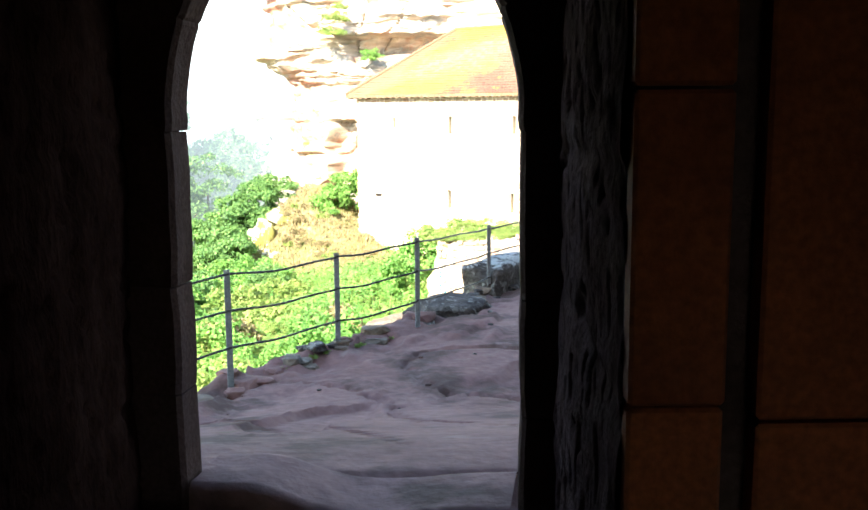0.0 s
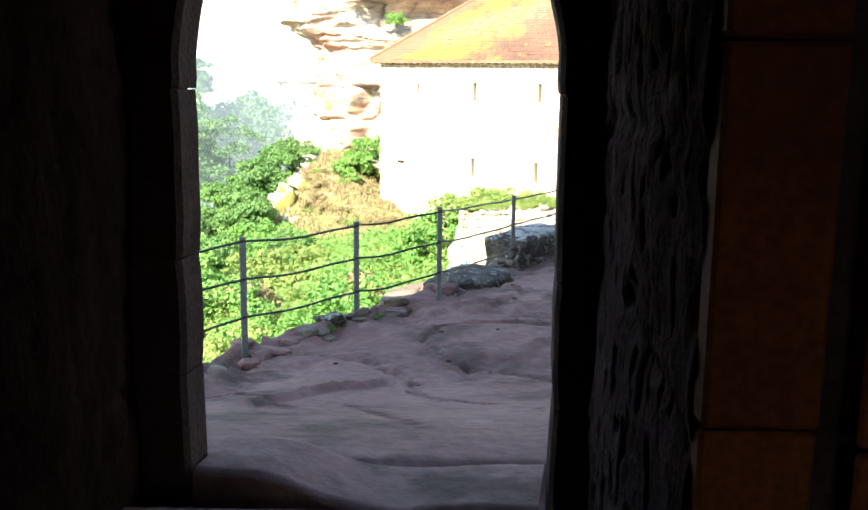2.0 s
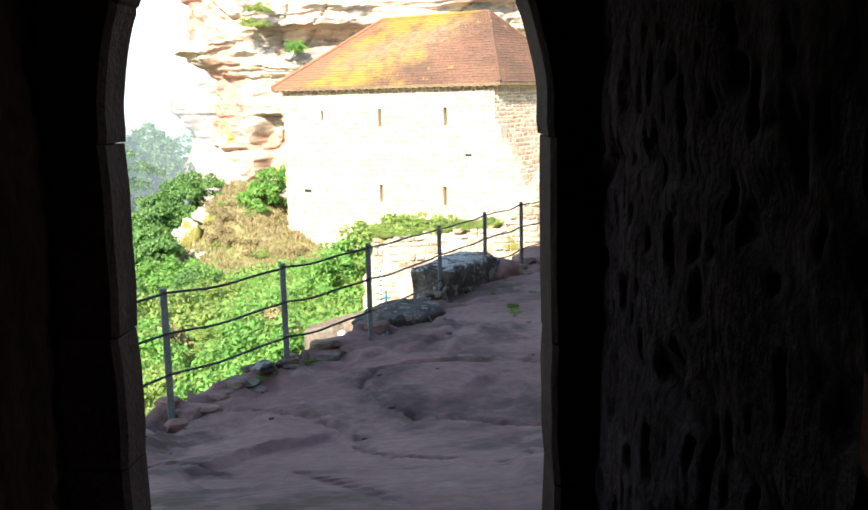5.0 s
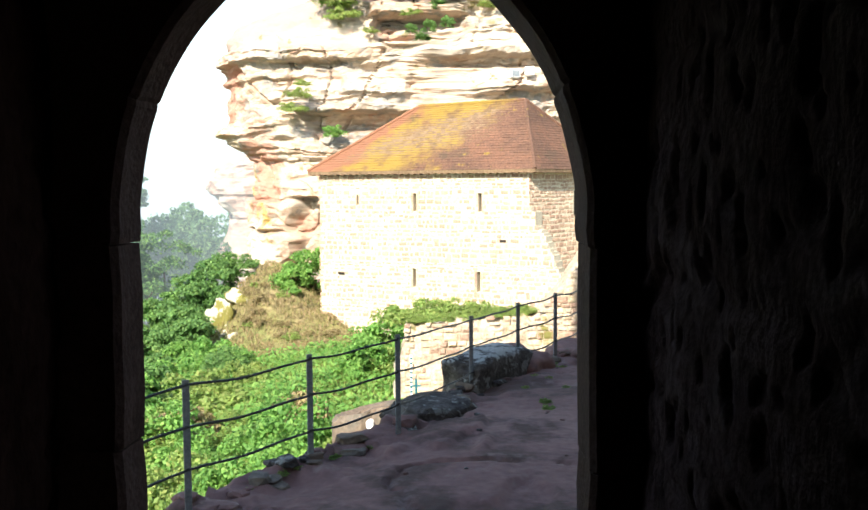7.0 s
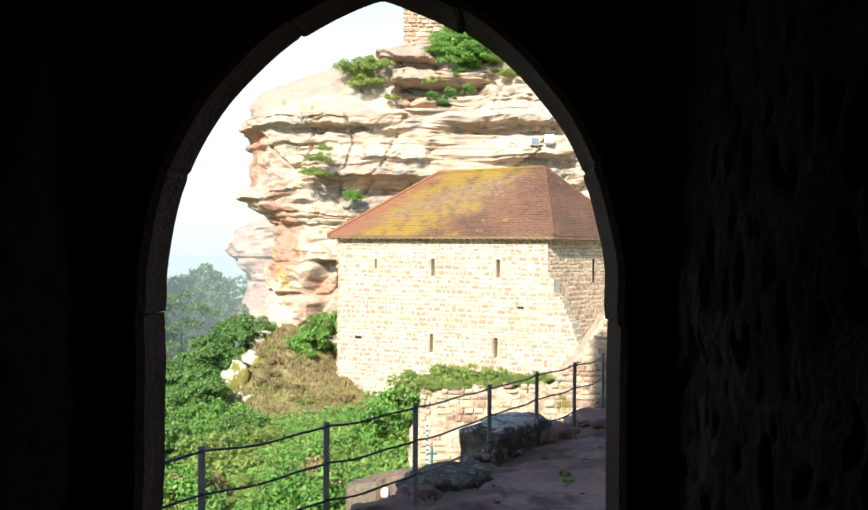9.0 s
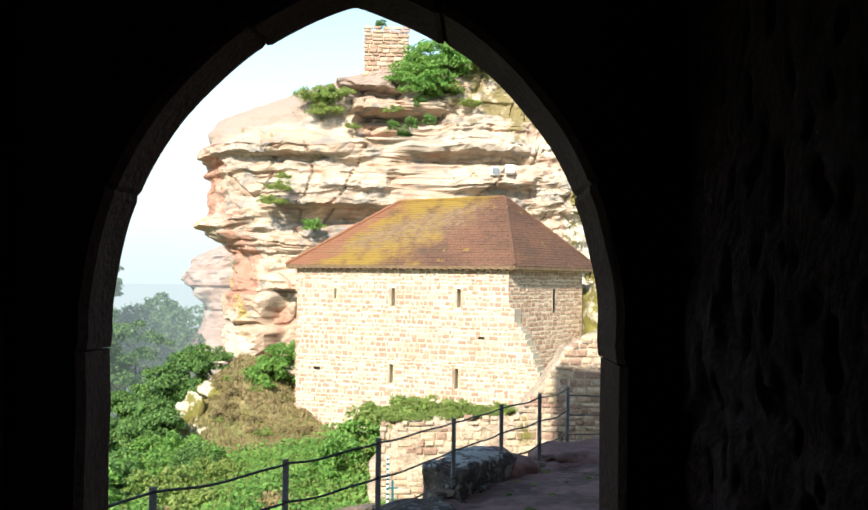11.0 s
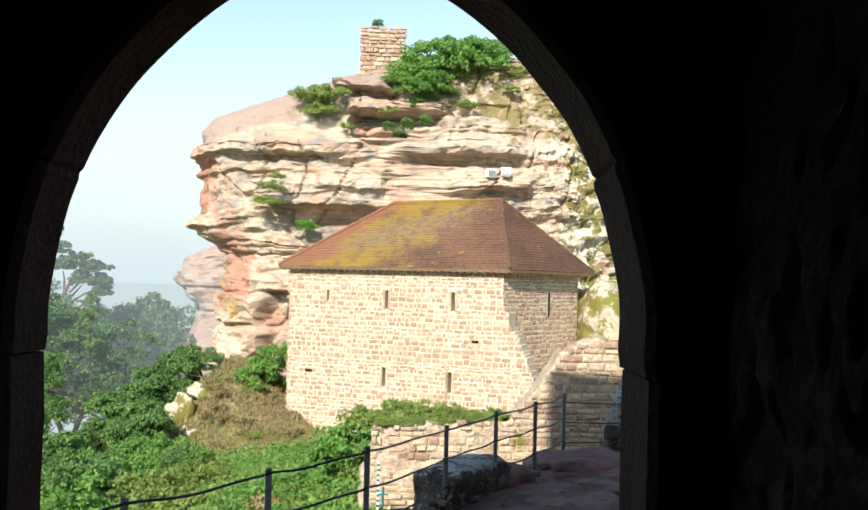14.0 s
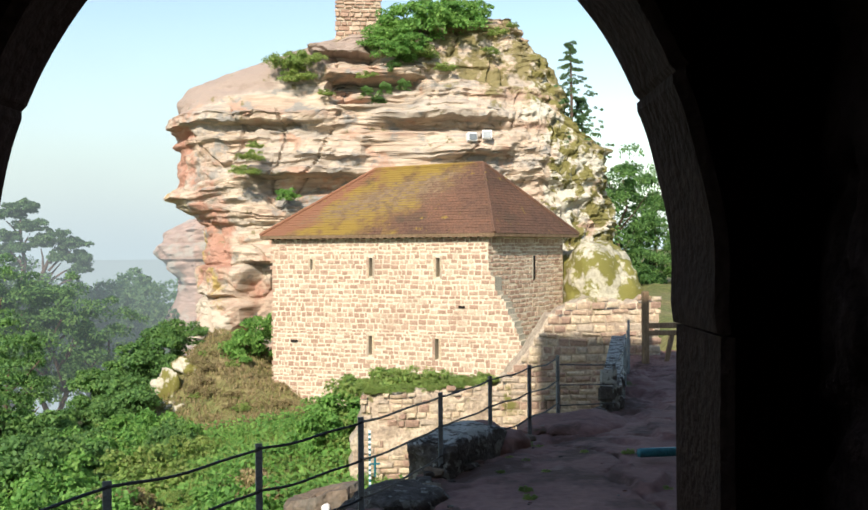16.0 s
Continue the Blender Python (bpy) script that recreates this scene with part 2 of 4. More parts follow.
def tube(points, radius, sides=6):
    """Vertices and faces of a round rod along points; radius is one number or one for each point."""
    vs, fs = [], []
    n = len(points)
    pts = [Vector(p) for p in points]
    rad = [radius] * n if isinstance(radius, (int, float)) else radius
    for i, p in enumerate(pts):
        d = (pts[min(n - 1, i + 1)] - pts[max(0, i - 1)]).normalized()
        u = d.cross(Vector((0.31, 0.2, 1) if abs(d.z) < 0.9 else (1, 0.1, 0))).normalized()
        w = d.cross(u)
        for k in range(sides):
            a = 2 * math.pi * k / sides
            vs.append(p + rad[i] * (math.cos(a) * u + math.sin(a) * w))
    for i in range(n - 1):
        for k in range(sides):
            k2 = (k + 1) % sides
            fs.append((i * sides + k, i * sides + k2, (i + 1) * sides + k2, (i + 1) * sides + k))
    fs.append(tuple(range(sides))[::-1])
    fs.append(tuple(range((n - 1) * sides, n * sides)))
    return vs, fs


def joined(pieces):
    vs, fs = [], []
    for v, f in pieces:
        o = len(vs)
        vs += list(v)
        fs += [tuple(i + o for i in q) for q in f]
    return vs, fs


def grid(nu, nv, fn, flip=False):
    vs = [fn(i / nu, j / nv) for j in range(nv + 1) for i in range(nu + 1)]
    fs = []
    for j in range(nv):
        for i in range(nu):
            a = j * (nu + 1) + i
            q = (a, a + 1, a + nu + 2, a + nu + 1)
            fs.append(q[::-1] if flip else q)
    return vs, fs


# ---- the lie of the land ----
EDGE = [(-6.0, 1.0), (-4.4, 3.0), (-2.75, 5.1), (-1.72, 7.45), (-0.85, 8.95), (-0.05, 9.9), (0.75, 11.6), (1.6, 13.0), (2.4, 14.1), (3.2, 15.35), (4.2, 15.9), (5.0, 18.0), (6.0, 20.3), (7.5, 25.5), (8.2, 28.0)]


def beyond_edge(x, y):
    """Metres by which a place lies outside the ledge's brink (negative: on the ledge)."""
    best, sign = 1e9, 1
    for (ax, ay), (bx, by) in zip(EDGE, EDGE[1:]):
        dx, dy = bx - ax, by - ay
        t = min(1, max(0, ((x - ax) * dx + (y - ay) * dy) / (dx * dx + dy * dy)))
        d = math.hypot(x - ax - t * dx, y - ay - t * dy)
        if d < best:
            best, sign = d, (1 if (x - ax) * dy - (y - ay) * dx < 0 else -1)
    return best * sign


def land(x, y):
    z = -4.7 - 6.5 * step(-5, -32, x) - 0.8 * step(-2, -8, x)
    z += 3.3 * math.exp(-((x + 4.7) / 2.9) ** 2 - ((y - 43.5) / 4.0) ** 2)
    z += 1.2 * math.exp(-((x - 3.0) / 3.5) ** 2 - ((y - 33.0) / 3.5) ** 2)
    z += 4.0 * step(7.0, 12.0, x) * step(24, 30, y)
    z -= 6.0 * step(55, 95, y) * step(20, -10, x)
    z += 0.35 * fbm(x * 0.25, y * 0.25, 0.3) + (0.12 + 0.3 * math.exp(-((x + 4.6) / 3.5) ** 2 - ((y - 42) / 4.5) ** 2)) * fbm(x * 0.9, y * 0.9, 4)
    return z


def ledge_height(x, y):
    z = -0.68 * step(3.2, 7.2, y) - 0.5 * step(20, 25, y)
    on = step(3.7, 4.8, y)
    q = 2.6 + 1.5 * fbm(x * 0.42 + 1, y * 0.24 - 0.2 * x, 2, 4)
    low = math.floor(q)
    z += on * (0.07 * (low + step(0.90, 1.0, q - low)) - 0.17 + 0.02 * (q - low))
    z += 0.006 * fbm(x * 4, y * 4, 7)
    split = abs(noise.noise(Vector((x * 0.5 + 1.5, y * 0.55 + 0.25 * x, 2))) + 0.06 * noise.noise(Vector((x * 3, y * 3, 5))))
    z -= 0.09 * step(0.022, 0.0, split) * on
    pit = noise.noise(Vector((x * 1.3, y * 0.8, 12)))
    z -= 0.07 * step(0.5, 0.62, pit) * on
    rubble = step(1.7, 0.25, abs(beyond_edge(x, y) + 0.3 * noise.noise(Vector((x, y, 3))))) * on
    z += rubble * (0.08 * fbm(x * 1.8, y * 1.8, 1, 4) - 0.08 + 0.035 * fbm(x * 7, y * 7, 2, 3))
    return z


def terrain_sheet():
    xs = sorted({*np.arange(-40, 40.1, 0.6).round(2), *np.linspace(-1500, -45, 24).round(1), *np.linspace(45, 1500, 24).round(1)})
    ys = sorted({*np.arange(-12, 100.1, 0.6).round(2), *np.linspace(-800, -35, 14).round(1), *np.linspace(105, 2500, 30).round(1)})
    vs = [(x, y, land(x, y)) for y in ys for x in xs]
    w = len(xs)
    fs = [(j * w + i, j * w + i + 1, j * w + w + i + 1, j * w + w + i) for j in range(len(ys) - 1) for i in range(w - 1)]
    return vs, fs


ground = smooth(part("ground", terrain_sheet(), M_GROUND))
tagged(ground, "overgrown valley slope with dry grass and earth", "ground", kind="structure")


def ledge_sheet():
    def at(u, v):
        x, y = -6 + 19 * u, 2.9 + 24.9 * v
        out = beyond_edge(x, y) + 0.22 * fbm(x * 1.1, y * 1.1, 3)
        top = ledge_height(x, y) - 0.12 * step(3.5, 3.3, y)
        k = step(-0.03, 0.35, out)
        drop = top - 0.4 * step(-0.05, 0.12, out) - max(0, out) * 3.2
        z = top if out < -0.03 else max(land(x, y) - 0.4, drop + 0.15 * fbm(x * 2, y * 2, z_seed(out)) * k)
        return (x, y, z)

    def z_seed(o):
        return round(o, 1) * 2
    return grid(330, 430, at)


path = smooth(part("path", ledge_sheet(), M_LEDGE))
tagged(path, "worn red sandstone rock ledge serving as a path", "path", kind="structure")

# ---- the gatehouse round the camera ----
ORIGIN, ACROSS, INWARD = Vector((-0.70, 3.40, 0)), Vector((0.987, -0.161, 0)), Vector((-0.161, -0.987, 0))
WIDE, SPRING, RISE, DEEP = 1.45, 1.68, 0.94, 0.41


def place(u, d, z):
    return ORIGIN + ACROSS * u + INWARD * d + Vector((0, 0, z))


def deep(u):
    """The wall's thickness: the passage meets it askew."""
    return 0.20 + 0.083 * min(1.9, max(-0.4, u))


def arch_line(offset, n=14):
    """Points of the opening's outline, from the foot on one side over the apex to the other, offset outwards."""
    r = (WIDE ** 2 / 4 + RISE ** 2) / WIDE
    cx = r
    left = [(-offset, z) for z in (-0.45, 0.0, 0.45, 0.93, 1.6, SPRING)]
    top = math.sqrt((r + offset) ** 2 - (cx - WIDE / 2) ** 2)
    a1 = math.atan2(top, cx - WIDE / 2)
    for k in range(1, n + 1):
        a = a1 * k / n
        left.append((cx - (r + offset) * math.cos(a), SPRING + (r + offset) * math.sin(a)))
    return left + [(WIDE - u, z) for u, z in left[-2::-1]]


def front_wall():
    inner, bm = arch_line(0.04), bmesh.new()
    n = len(inner)

    def outer(i):
        u, z = inner[i]
        h = (n - 1) // 2
        if i <= 5:
            return -2.7, z
        if i >= n - 6:
            return 15.0, z
        if i <= h:
            t = (i - 5) / (h - 5)
            return (-2.7, SPRING + (3.6 - SPRING) * t * 2) if t < 0.5 else (-2.7 + (0.725 + 2.7) * (t - 0.5) * 2, 3.6)
        t = (i - h) / (n - 6 - h)
        return (0.725 + (15 - 0.725) * t * 2, 3.6) if t < 0.5 else (15.0, 3.6 + (SPRING - 3.6) * (t - 0.5) * 2)
    rows = []
    for d in (0, 1):
        rows.append(([bm.verts.new(place(inner[i][0], 0.012 + d * (deep(inner[i][0]) - 0.03), inner[i][1])) for i in range(n)],
                     [bm.verts.new(place(outer(i)[0], 0.012 + d * (deep(outer(i)[0]) - 0.03), outer(i)[1])) for i in range(n)]))
    (ai, ao), (bi, bo) = rows
    for i in range(n - 1):
        bm.faces.new((ai[i], ai[i + 1], ao[i + 1], ao[i]))
        bm.faces.new((bi[i + 1], bi[i], bo[i], bo[i + 1]))
        bm.faces.new((ai[i + 1], ai[i], bi[i], bi[i + 1]))
        bm.faces.new((ao[i], ao[i + 1], bo[i + 1], bo[i]))
    return bm


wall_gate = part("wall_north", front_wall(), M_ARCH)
tagged(wall_gate, "gatehouse wall of red sandstone pierced by a pointed arch", "wall", kind="structure")
TOP = 15.7


def frame_matrix():
    return Matrix(((ACROSS.x, INWARD.x, 0, ORIGIN.x), (ACROSS.y, INWARD.y, 0, ORIGIN.y), (0, 0, 1, 0), (0, 0, 0, 1)))


# Unseen slab over the arch, sized so that its shadow covers the path.
tagged(part("wall_upper", box(bmesh.new(), (-2.7, 0.0, 3.6), (15, 0.9, TOP), m=frame_matrix()), M_RUIN), "unseen gatehouse mass above the arch, added to shade the path", "wall", kind="structure")


def arch_stone(lo, hi):
    """One dressed stone of the arch between two places along its outline, as deep as the wall."""
    a, b = arch_line(0.0, 40), arch_line(0.268, 40)

    def along(line, s):
        k = s * (len(line) - 1)
        i = min(len(line) - 2, int(k))
        t = k - i
        return line[i][0] + (line[i + 1][0] - line[i][0]) * t, line[i][1] + (line[i + 1][1] - line[i][1]) * t
    steps = max(4, int((hi - lo) * 180))
    rng = random.Random(round(lo * 1000))
    proud = rng.uniform(-0.006, 0.006)
    vs, fs = [], []
    for k in range(steps + 1):
        s = lo + (hi - lo) * k / steps
        (au, az), (bu, bz) = along(a, s), along(b, s)
        end = 0.006 if k in (0, steps) else 0.0
        cu, cz = (bu - au) / 0.268, (bz - az) / 0.268
        wob = proud + 0.006 * noise.noise(Vector((au * 6, az * 6, lo * 9)))
        D = deep(au)
        splay = 0.022 * step(0.6, 0.9, au)
        for d, e in ((0.0, 0.012), (0.012, 0.0), (D * 0.5, 0.004 + splay / 2), (D - 0.02, splay), (D + 0.004, splay + 0.02)):
            o = e + end + wob
            vs.append(place(au + cu * o, d, az + cz * o))
        vs.append(place(bu, deep(bu) + 0.004, bz))
        vs.append(place(bu, 0.0, bz))
    for k in range(steps):
        for j in range(7):
            fs.append((k * 7 + j, k * 7 + (j + 1) % 7, k * 7 + 7 + (j + 1) % 7, k * 7 + 7 + j))
    fs.append(tuple(range(7))[::-1])
    fs.append(tuple(range(steps * 7, steps * 7 + 7)))
    return vs, fs


N_LINE = len(arch_line(0.0, 40)) - 1
CUTS = [0, 2 / N_LINE, 3 / N_LINE, 4 / N_LINE, (5 + 12) / N_LINE, (5 + 31) / N_LINE]
CUTS = CUTS + [1 - c for c in CUTS[::-1]]
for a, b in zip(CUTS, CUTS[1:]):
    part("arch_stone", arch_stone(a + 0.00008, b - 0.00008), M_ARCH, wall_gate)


def sill():
    def at(u, v):
        uu = 0.01 + (WIDE - 0.02) * u
        d = -0.5 + (0.53 + deep(uu)) * v
        dip = math.exp(-((uu - 0.80) / 0.36) ** 2)
        z = 0.045 - 0.075 * dip + 0.012 * fbm(uu * 3, d * 3, 1) + 0.03 * math.exp(-((uu - 0.3) / 0.2) ** 2) * (v > 0.4)
        if v > 0.93:
            z -= 0.03 if v < 0.99 else 0.3
        z -= 0.16 * step(0.45, 0.0, v)
        return place(uu, d, z)
    return grid(40, 26, at)


tagged(smooth(part("threshold", sill(), M_LEDGE)), "worn hollowed sandstone threshold slab under the arch", "threshold", kind="structure")
tagged(part("floor", box(bmesh.new(), (-1.6, -5, -0.35), (2.2, 3.0, -0.03), m=Matrix.Identity(4)), M_LEDGE), "dark stone floor of the gate passage", "floor", kind="structure")


def rough_face(a, b, z0, z1, nu, nv, relief, seed, out):
    """A weathered wall face between two plan points, hollowed in vertical runnels."""
    A, B = Vector((*a, 0)), Vector((*b, 0))
    n = Vector((*out, 0))

    def at(u, v):
        p = A.lerp(B, u)
        z = z0 + (z1 - z0) * v
        s = u * (B - A).length
        k = 1.0 * fbm(s * 1.1 + seed, z * 1.3, seed, 3) + 0.5 * fbm(s * 5 + seed, z * 4, seed + 3, 4)
        k -= 1.3 * step(0.28, 0.5, noise.noise(Vector((s * 6.5 + seed, z * 5.0, seed + 7)))) + 0.9 * step(0.25, 0.45, noise.noise(Vector((s * 16, z * 11, seed + 1))))
        joint = min(abs(z - c) for c in (0.42, 1.02, 1.55, 2.1))
        hole = step(0.05, 0.0, joint) * 0.5
        return p + n * relief * (k - hole) + Vector((0, 0, z))
    return grid(nu, nv, at)


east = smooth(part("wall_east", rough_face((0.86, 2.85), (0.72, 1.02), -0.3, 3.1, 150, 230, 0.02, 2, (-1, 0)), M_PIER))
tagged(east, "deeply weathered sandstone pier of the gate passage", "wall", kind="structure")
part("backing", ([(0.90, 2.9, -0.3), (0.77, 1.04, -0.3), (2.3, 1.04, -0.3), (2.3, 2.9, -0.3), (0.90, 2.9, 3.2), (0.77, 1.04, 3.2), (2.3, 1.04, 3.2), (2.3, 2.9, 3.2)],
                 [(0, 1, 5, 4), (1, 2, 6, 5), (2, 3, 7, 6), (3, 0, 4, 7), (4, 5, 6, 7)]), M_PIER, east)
west = smooth(part("wall_west", rough_face((-0.90, -4.6), (-0.94, 3.24), -0.3, 3.1, 240, 140, 0.02, 8, (1, 0)), M_SHADED_STONE))
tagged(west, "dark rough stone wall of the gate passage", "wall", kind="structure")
part("backing", box(bmesh.new(), (-1.6, -4.8, -0.3), (-0.99, 3.3, 3.2)), M_SHADED_STONE, west)
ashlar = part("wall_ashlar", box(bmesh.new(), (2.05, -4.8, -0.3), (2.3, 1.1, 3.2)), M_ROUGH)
tagged(ashlar, "red ashlar wall beside the gate passage with an upright groove", "wall", kind="structure")


def ashlar_block(x0, x1, z0, z1, proud):
    return box(bmesh.new(), (x0 + 0.004, 1.0 - proud, z0 + 0.004), (x1 - 0.004, 1.036, z1 - 0.004), 0.008)


for z0, z1 in ((-0.3, 0.45), (0.45, 1.08), (1.08, 1.72), (1.72, 2.4), (2.4, 3.1)):
    part("ashlar_block", ashlar_block(0.725, 0.93, z0, z1, 0.02 + 0.01 * (z0 > 1)), M_RED, ashlar)
for z0, z1 in ((-0.3, 0.38), (0.38, 1.05), (1.05, 1.95), (1.95, 2.5), (2.5, 3.1)):
    for x0, x1 in ((0.985, 1.5), (1.5, 2.04)):
        part("ashlar_block", ashlar_block(x0, x1, z0, z1, 0.035), M_RED, ashlar)
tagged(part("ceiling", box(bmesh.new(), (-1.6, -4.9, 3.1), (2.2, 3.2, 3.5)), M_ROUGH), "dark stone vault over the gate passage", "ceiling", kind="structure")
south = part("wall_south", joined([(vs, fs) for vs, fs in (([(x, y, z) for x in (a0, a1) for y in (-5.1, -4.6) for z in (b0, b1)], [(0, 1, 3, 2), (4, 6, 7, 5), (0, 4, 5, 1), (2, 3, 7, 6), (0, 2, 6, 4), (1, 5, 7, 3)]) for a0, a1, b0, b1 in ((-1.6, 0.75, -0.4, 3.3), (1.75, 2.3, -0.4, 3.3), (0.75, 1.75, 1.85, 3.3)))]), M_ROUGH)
tagged(south, "plain stone wall with a doorway closing the passage", "wall", kind="structure")


def shading_rock_face():
    """An unseen rock face, added along the inner side of the path to block skylight."""
    def at(u, v):
        y, z = 8.2 + 6.3 * u, -1.2 + 8.6 * v
        x = 4.7 + 0.11 * (y - 5) + 0.5 * v + 0.35 * fbm(y * 0.5, 1, z * 0.9, 4) + 0.3 * step(-0.05, 0.05, noise.noise(Vector((0.1 * y, 2, z * 1.1)))) + 2.5 * step(0.88, 1.0, u)
        return Vector((x, y, z))
    return grid(70, 60, at, True)


# Stands out of view; added only to darken the far path.
ridge = part("wall_rock", shading_rock_face(), M_RUIN)
tagged(ridge, "unseen sandstone rock face added to shade the path", "rock", kind="structure")
part("backing", box(bmesh.new(), (6.9, 8.6, -1.2), (7.6, 14.2, 7.2)), M_RUIN, ridge)


# ---- masonry pieces ----
def stone(w, h, d, rng, worn=0.14):
    """A roughly squared block in its own frame: x along the wall, y out of it, z up; edges rounded off."""
    b = min(w, h) * worn
    j = lambda k: rng.uniform(-k, k)
    back = [(0, 0, 0), (w, 0, 0), (w, 0, h), (0, 0, h)]
    mid = [(x + j(0.01), d * 0.55, z + j(0.01)) for x, _, z in back]
    front = [(min(max(x, b), w - b) + j(b * 0.4), d + j(d * 0.25), min(max(z, b), h - b) + j(b * 0.4)) for x, _, z in back]
    vs = back + mid + front
    fs = []
    for r in (0, 4):
        for k in range(4):
            fs.append((r + k, r + (k + 1) % 4, r + 4 + (k + 1) % 4, r + 4 + k))
    fs.append((8, 9, 10, 11))
    return vs, [f[::-1] for f in fs]


def lay(origin, way, out, length, z0, z1, course, block, depth, seed, inside, mat, parent, singles, name="stone", gap=0.04, worn=0.14):
    """Courses of blocks on a wall face; singles(u, z) tells which are pieces of their own, the rest is one joined part."""
    rng = random.Random(seed)
    shapes = []
    rest = []
    z = z0
    count = 0
    while z < z1:
        h = course * rng.uniform(0.75, 1.3)
        u = -rng.uniform(0, block)
        while u < length:
            w = block * rng.uniform(0.5, 1.6)
            if not inside(u + 0.02, z + h / 2):
                u += 0.05
                continue
            while w > 0.1 and not (inside(u + w - 0.02, z + h / 2) and inside(u + w / 2, z + h / 2)):
                w -= 0.04
            if w > 0.1:
                hh = h - gap * rng.uniform(0.7, 1.6)
                vs, fs = stone(w - gap * rng.uniform(0.8, 1.5), hh, depth * rng.uniform(0.6, 1.35), rng, worn)
                lift, lean = rng.uniform(0, h - hh), rng.uniform(-0.05, 0.05)
                vs = [(x, y, q + lift + lean * x) for x, y, q in vs]
                m = Matrix(((way.x, out.x, 0, 0), (way.y, out.y, 0, 0), (0, 0, 1, 0), (0, 0, 0, 1)))
                p = origin + way * u + Vector((0, 0, z))
                if singles(u, z) and count < 300:
                    ob = part(name, ([m @ Vector(v) for v in vs], fs), mat, parent)
                    ob.location = p
                    count += 1
                else:
                    rest.append(([m @ Vector(v) + p for v in vs], fs))
            u += max(w, 0.06)
        z += h
    if rest:
        ob = part(name + "work", joined(rest), mat, parent)
        tagged(ob, kind="stuff")


# ---- the sandstone house under the cliff ----
HA, HB = Vector((-2.30, 40.97, 0)), Vector((5.95, 36.55, 0))
HS = Vector((4.0, 4.4, 0))
HW = (HB - HA).normalized()
HN = Vector((HW.y, -HW.x, 0))
if HN.y > 0:
    HN = -HN
HLEN = (HB - HA).length
EAVE = 2.33
SLITS = [(1.80, 0.98, 1.40, 0.10), (4.42, 0.72, 1.45, 0.15), (7.24, 0.72, 1.45, 0.15), (4.38, -2.34, -1.58, 0.15), (7.17, -2.42, -1.62, 0.15)]
HOLES = [(8.2, -0.4, 0.25, 0.08), (1.0, -1.88, 0.30, 0.10)]
house = thing("house", "two-storey buff sandstone house with a hipped tile roof under the cliff", "house", at=HA)


def broken_edge(z):
    """How far the front wall reaches along: its torn end flares out towards the foot."""
    return HLEN - 0.12 + 1.35 * step(1.6, -2.2, z) + 0.12 * noise.noise(Vector((z * 2.3, 4, 1)))


def house_front(u, z):
    if u < 0.0 + 0.03 * (-z) * 0.3 - 0.1 or u > broken_edge(z):
        return False
    for su, s0, s1, w in SLITS:
        if abs(u - su) < w * 0.5 + 0.07 and s0 - 0.06 < z < s1 + 0.06:
            return False
    return True


def wall_with_slits():
    """The wall's core with through openings, cut as a grid of cells."""
    us = sorted({0.0, HLEN + 1.4, *[s[0] - s[3] / 2 for s in SLITS], *[s[0] + s[3] / 2 for s in SLITS], *np.linspace(HLEN - 0.6, HLEN + 1.3, 24)})
    zs = sorted({-5.4, EAVE, *[s[1] for s in SLITS], *[s[2] for s in SLITS], *np.linspace(-5, 2.2, 61)})
    bm = bmesh.new()
    def open_at(u, z):
        return any(abs(u - s[0]) < s[3] / 2 and s[1] < z < s[2] for s in SLITS) or u > broken_edge(z) - 0.05
    cells = {(i, j) for i in range(len(us) - 1) for j in range(len(zs) - 1) if not open_at((us[i] + us[i + 1]) / 2, (zs[j] + zs[j + 1]) / 2)}
    vert = {}
    def v(i, j, d):
        if (i, j, d) not in vert:
            vert[i, j, d] = bm.verts.new(HW * us[i] - HN * (0.8 * d) + Vector((0, 0, zs[j])))
        return vert[i, j, d]
    for i, j in cells:
        bm.faces.new((v(i, j, 0), v(i + 1, j, 0), v(i + 1, j + 1, 0), v(i, j + 1, 0)))
        bm.faces.new((v(i, j + 1, 1), v(i + 1, j + 1, 1), v(i + 1, j, 1), v(i, j, 1)))
        for di, dj, e in ((-1, 0, ((0, 1), (0, 0))), (1, 0, ((1, 0), (1, 1))), (0, -1, ((0, 0), (1, 0))), (0, 1, ((1, 1), (0, 1)))):
            if (i + di, j + dj) not in cells:
                (a, b), (c, d) = e
                bm.faces.new((v(i + a, j + b, 0), v(i + a, j + b, 1), v(i + c, j + d, 1), v(i + c, j + d, 0)))
    return bm


front = part("wall", wall_with_slits(), M_MORTAR, house, "sunlit front wall of coursed buff rubble with arrow slits")
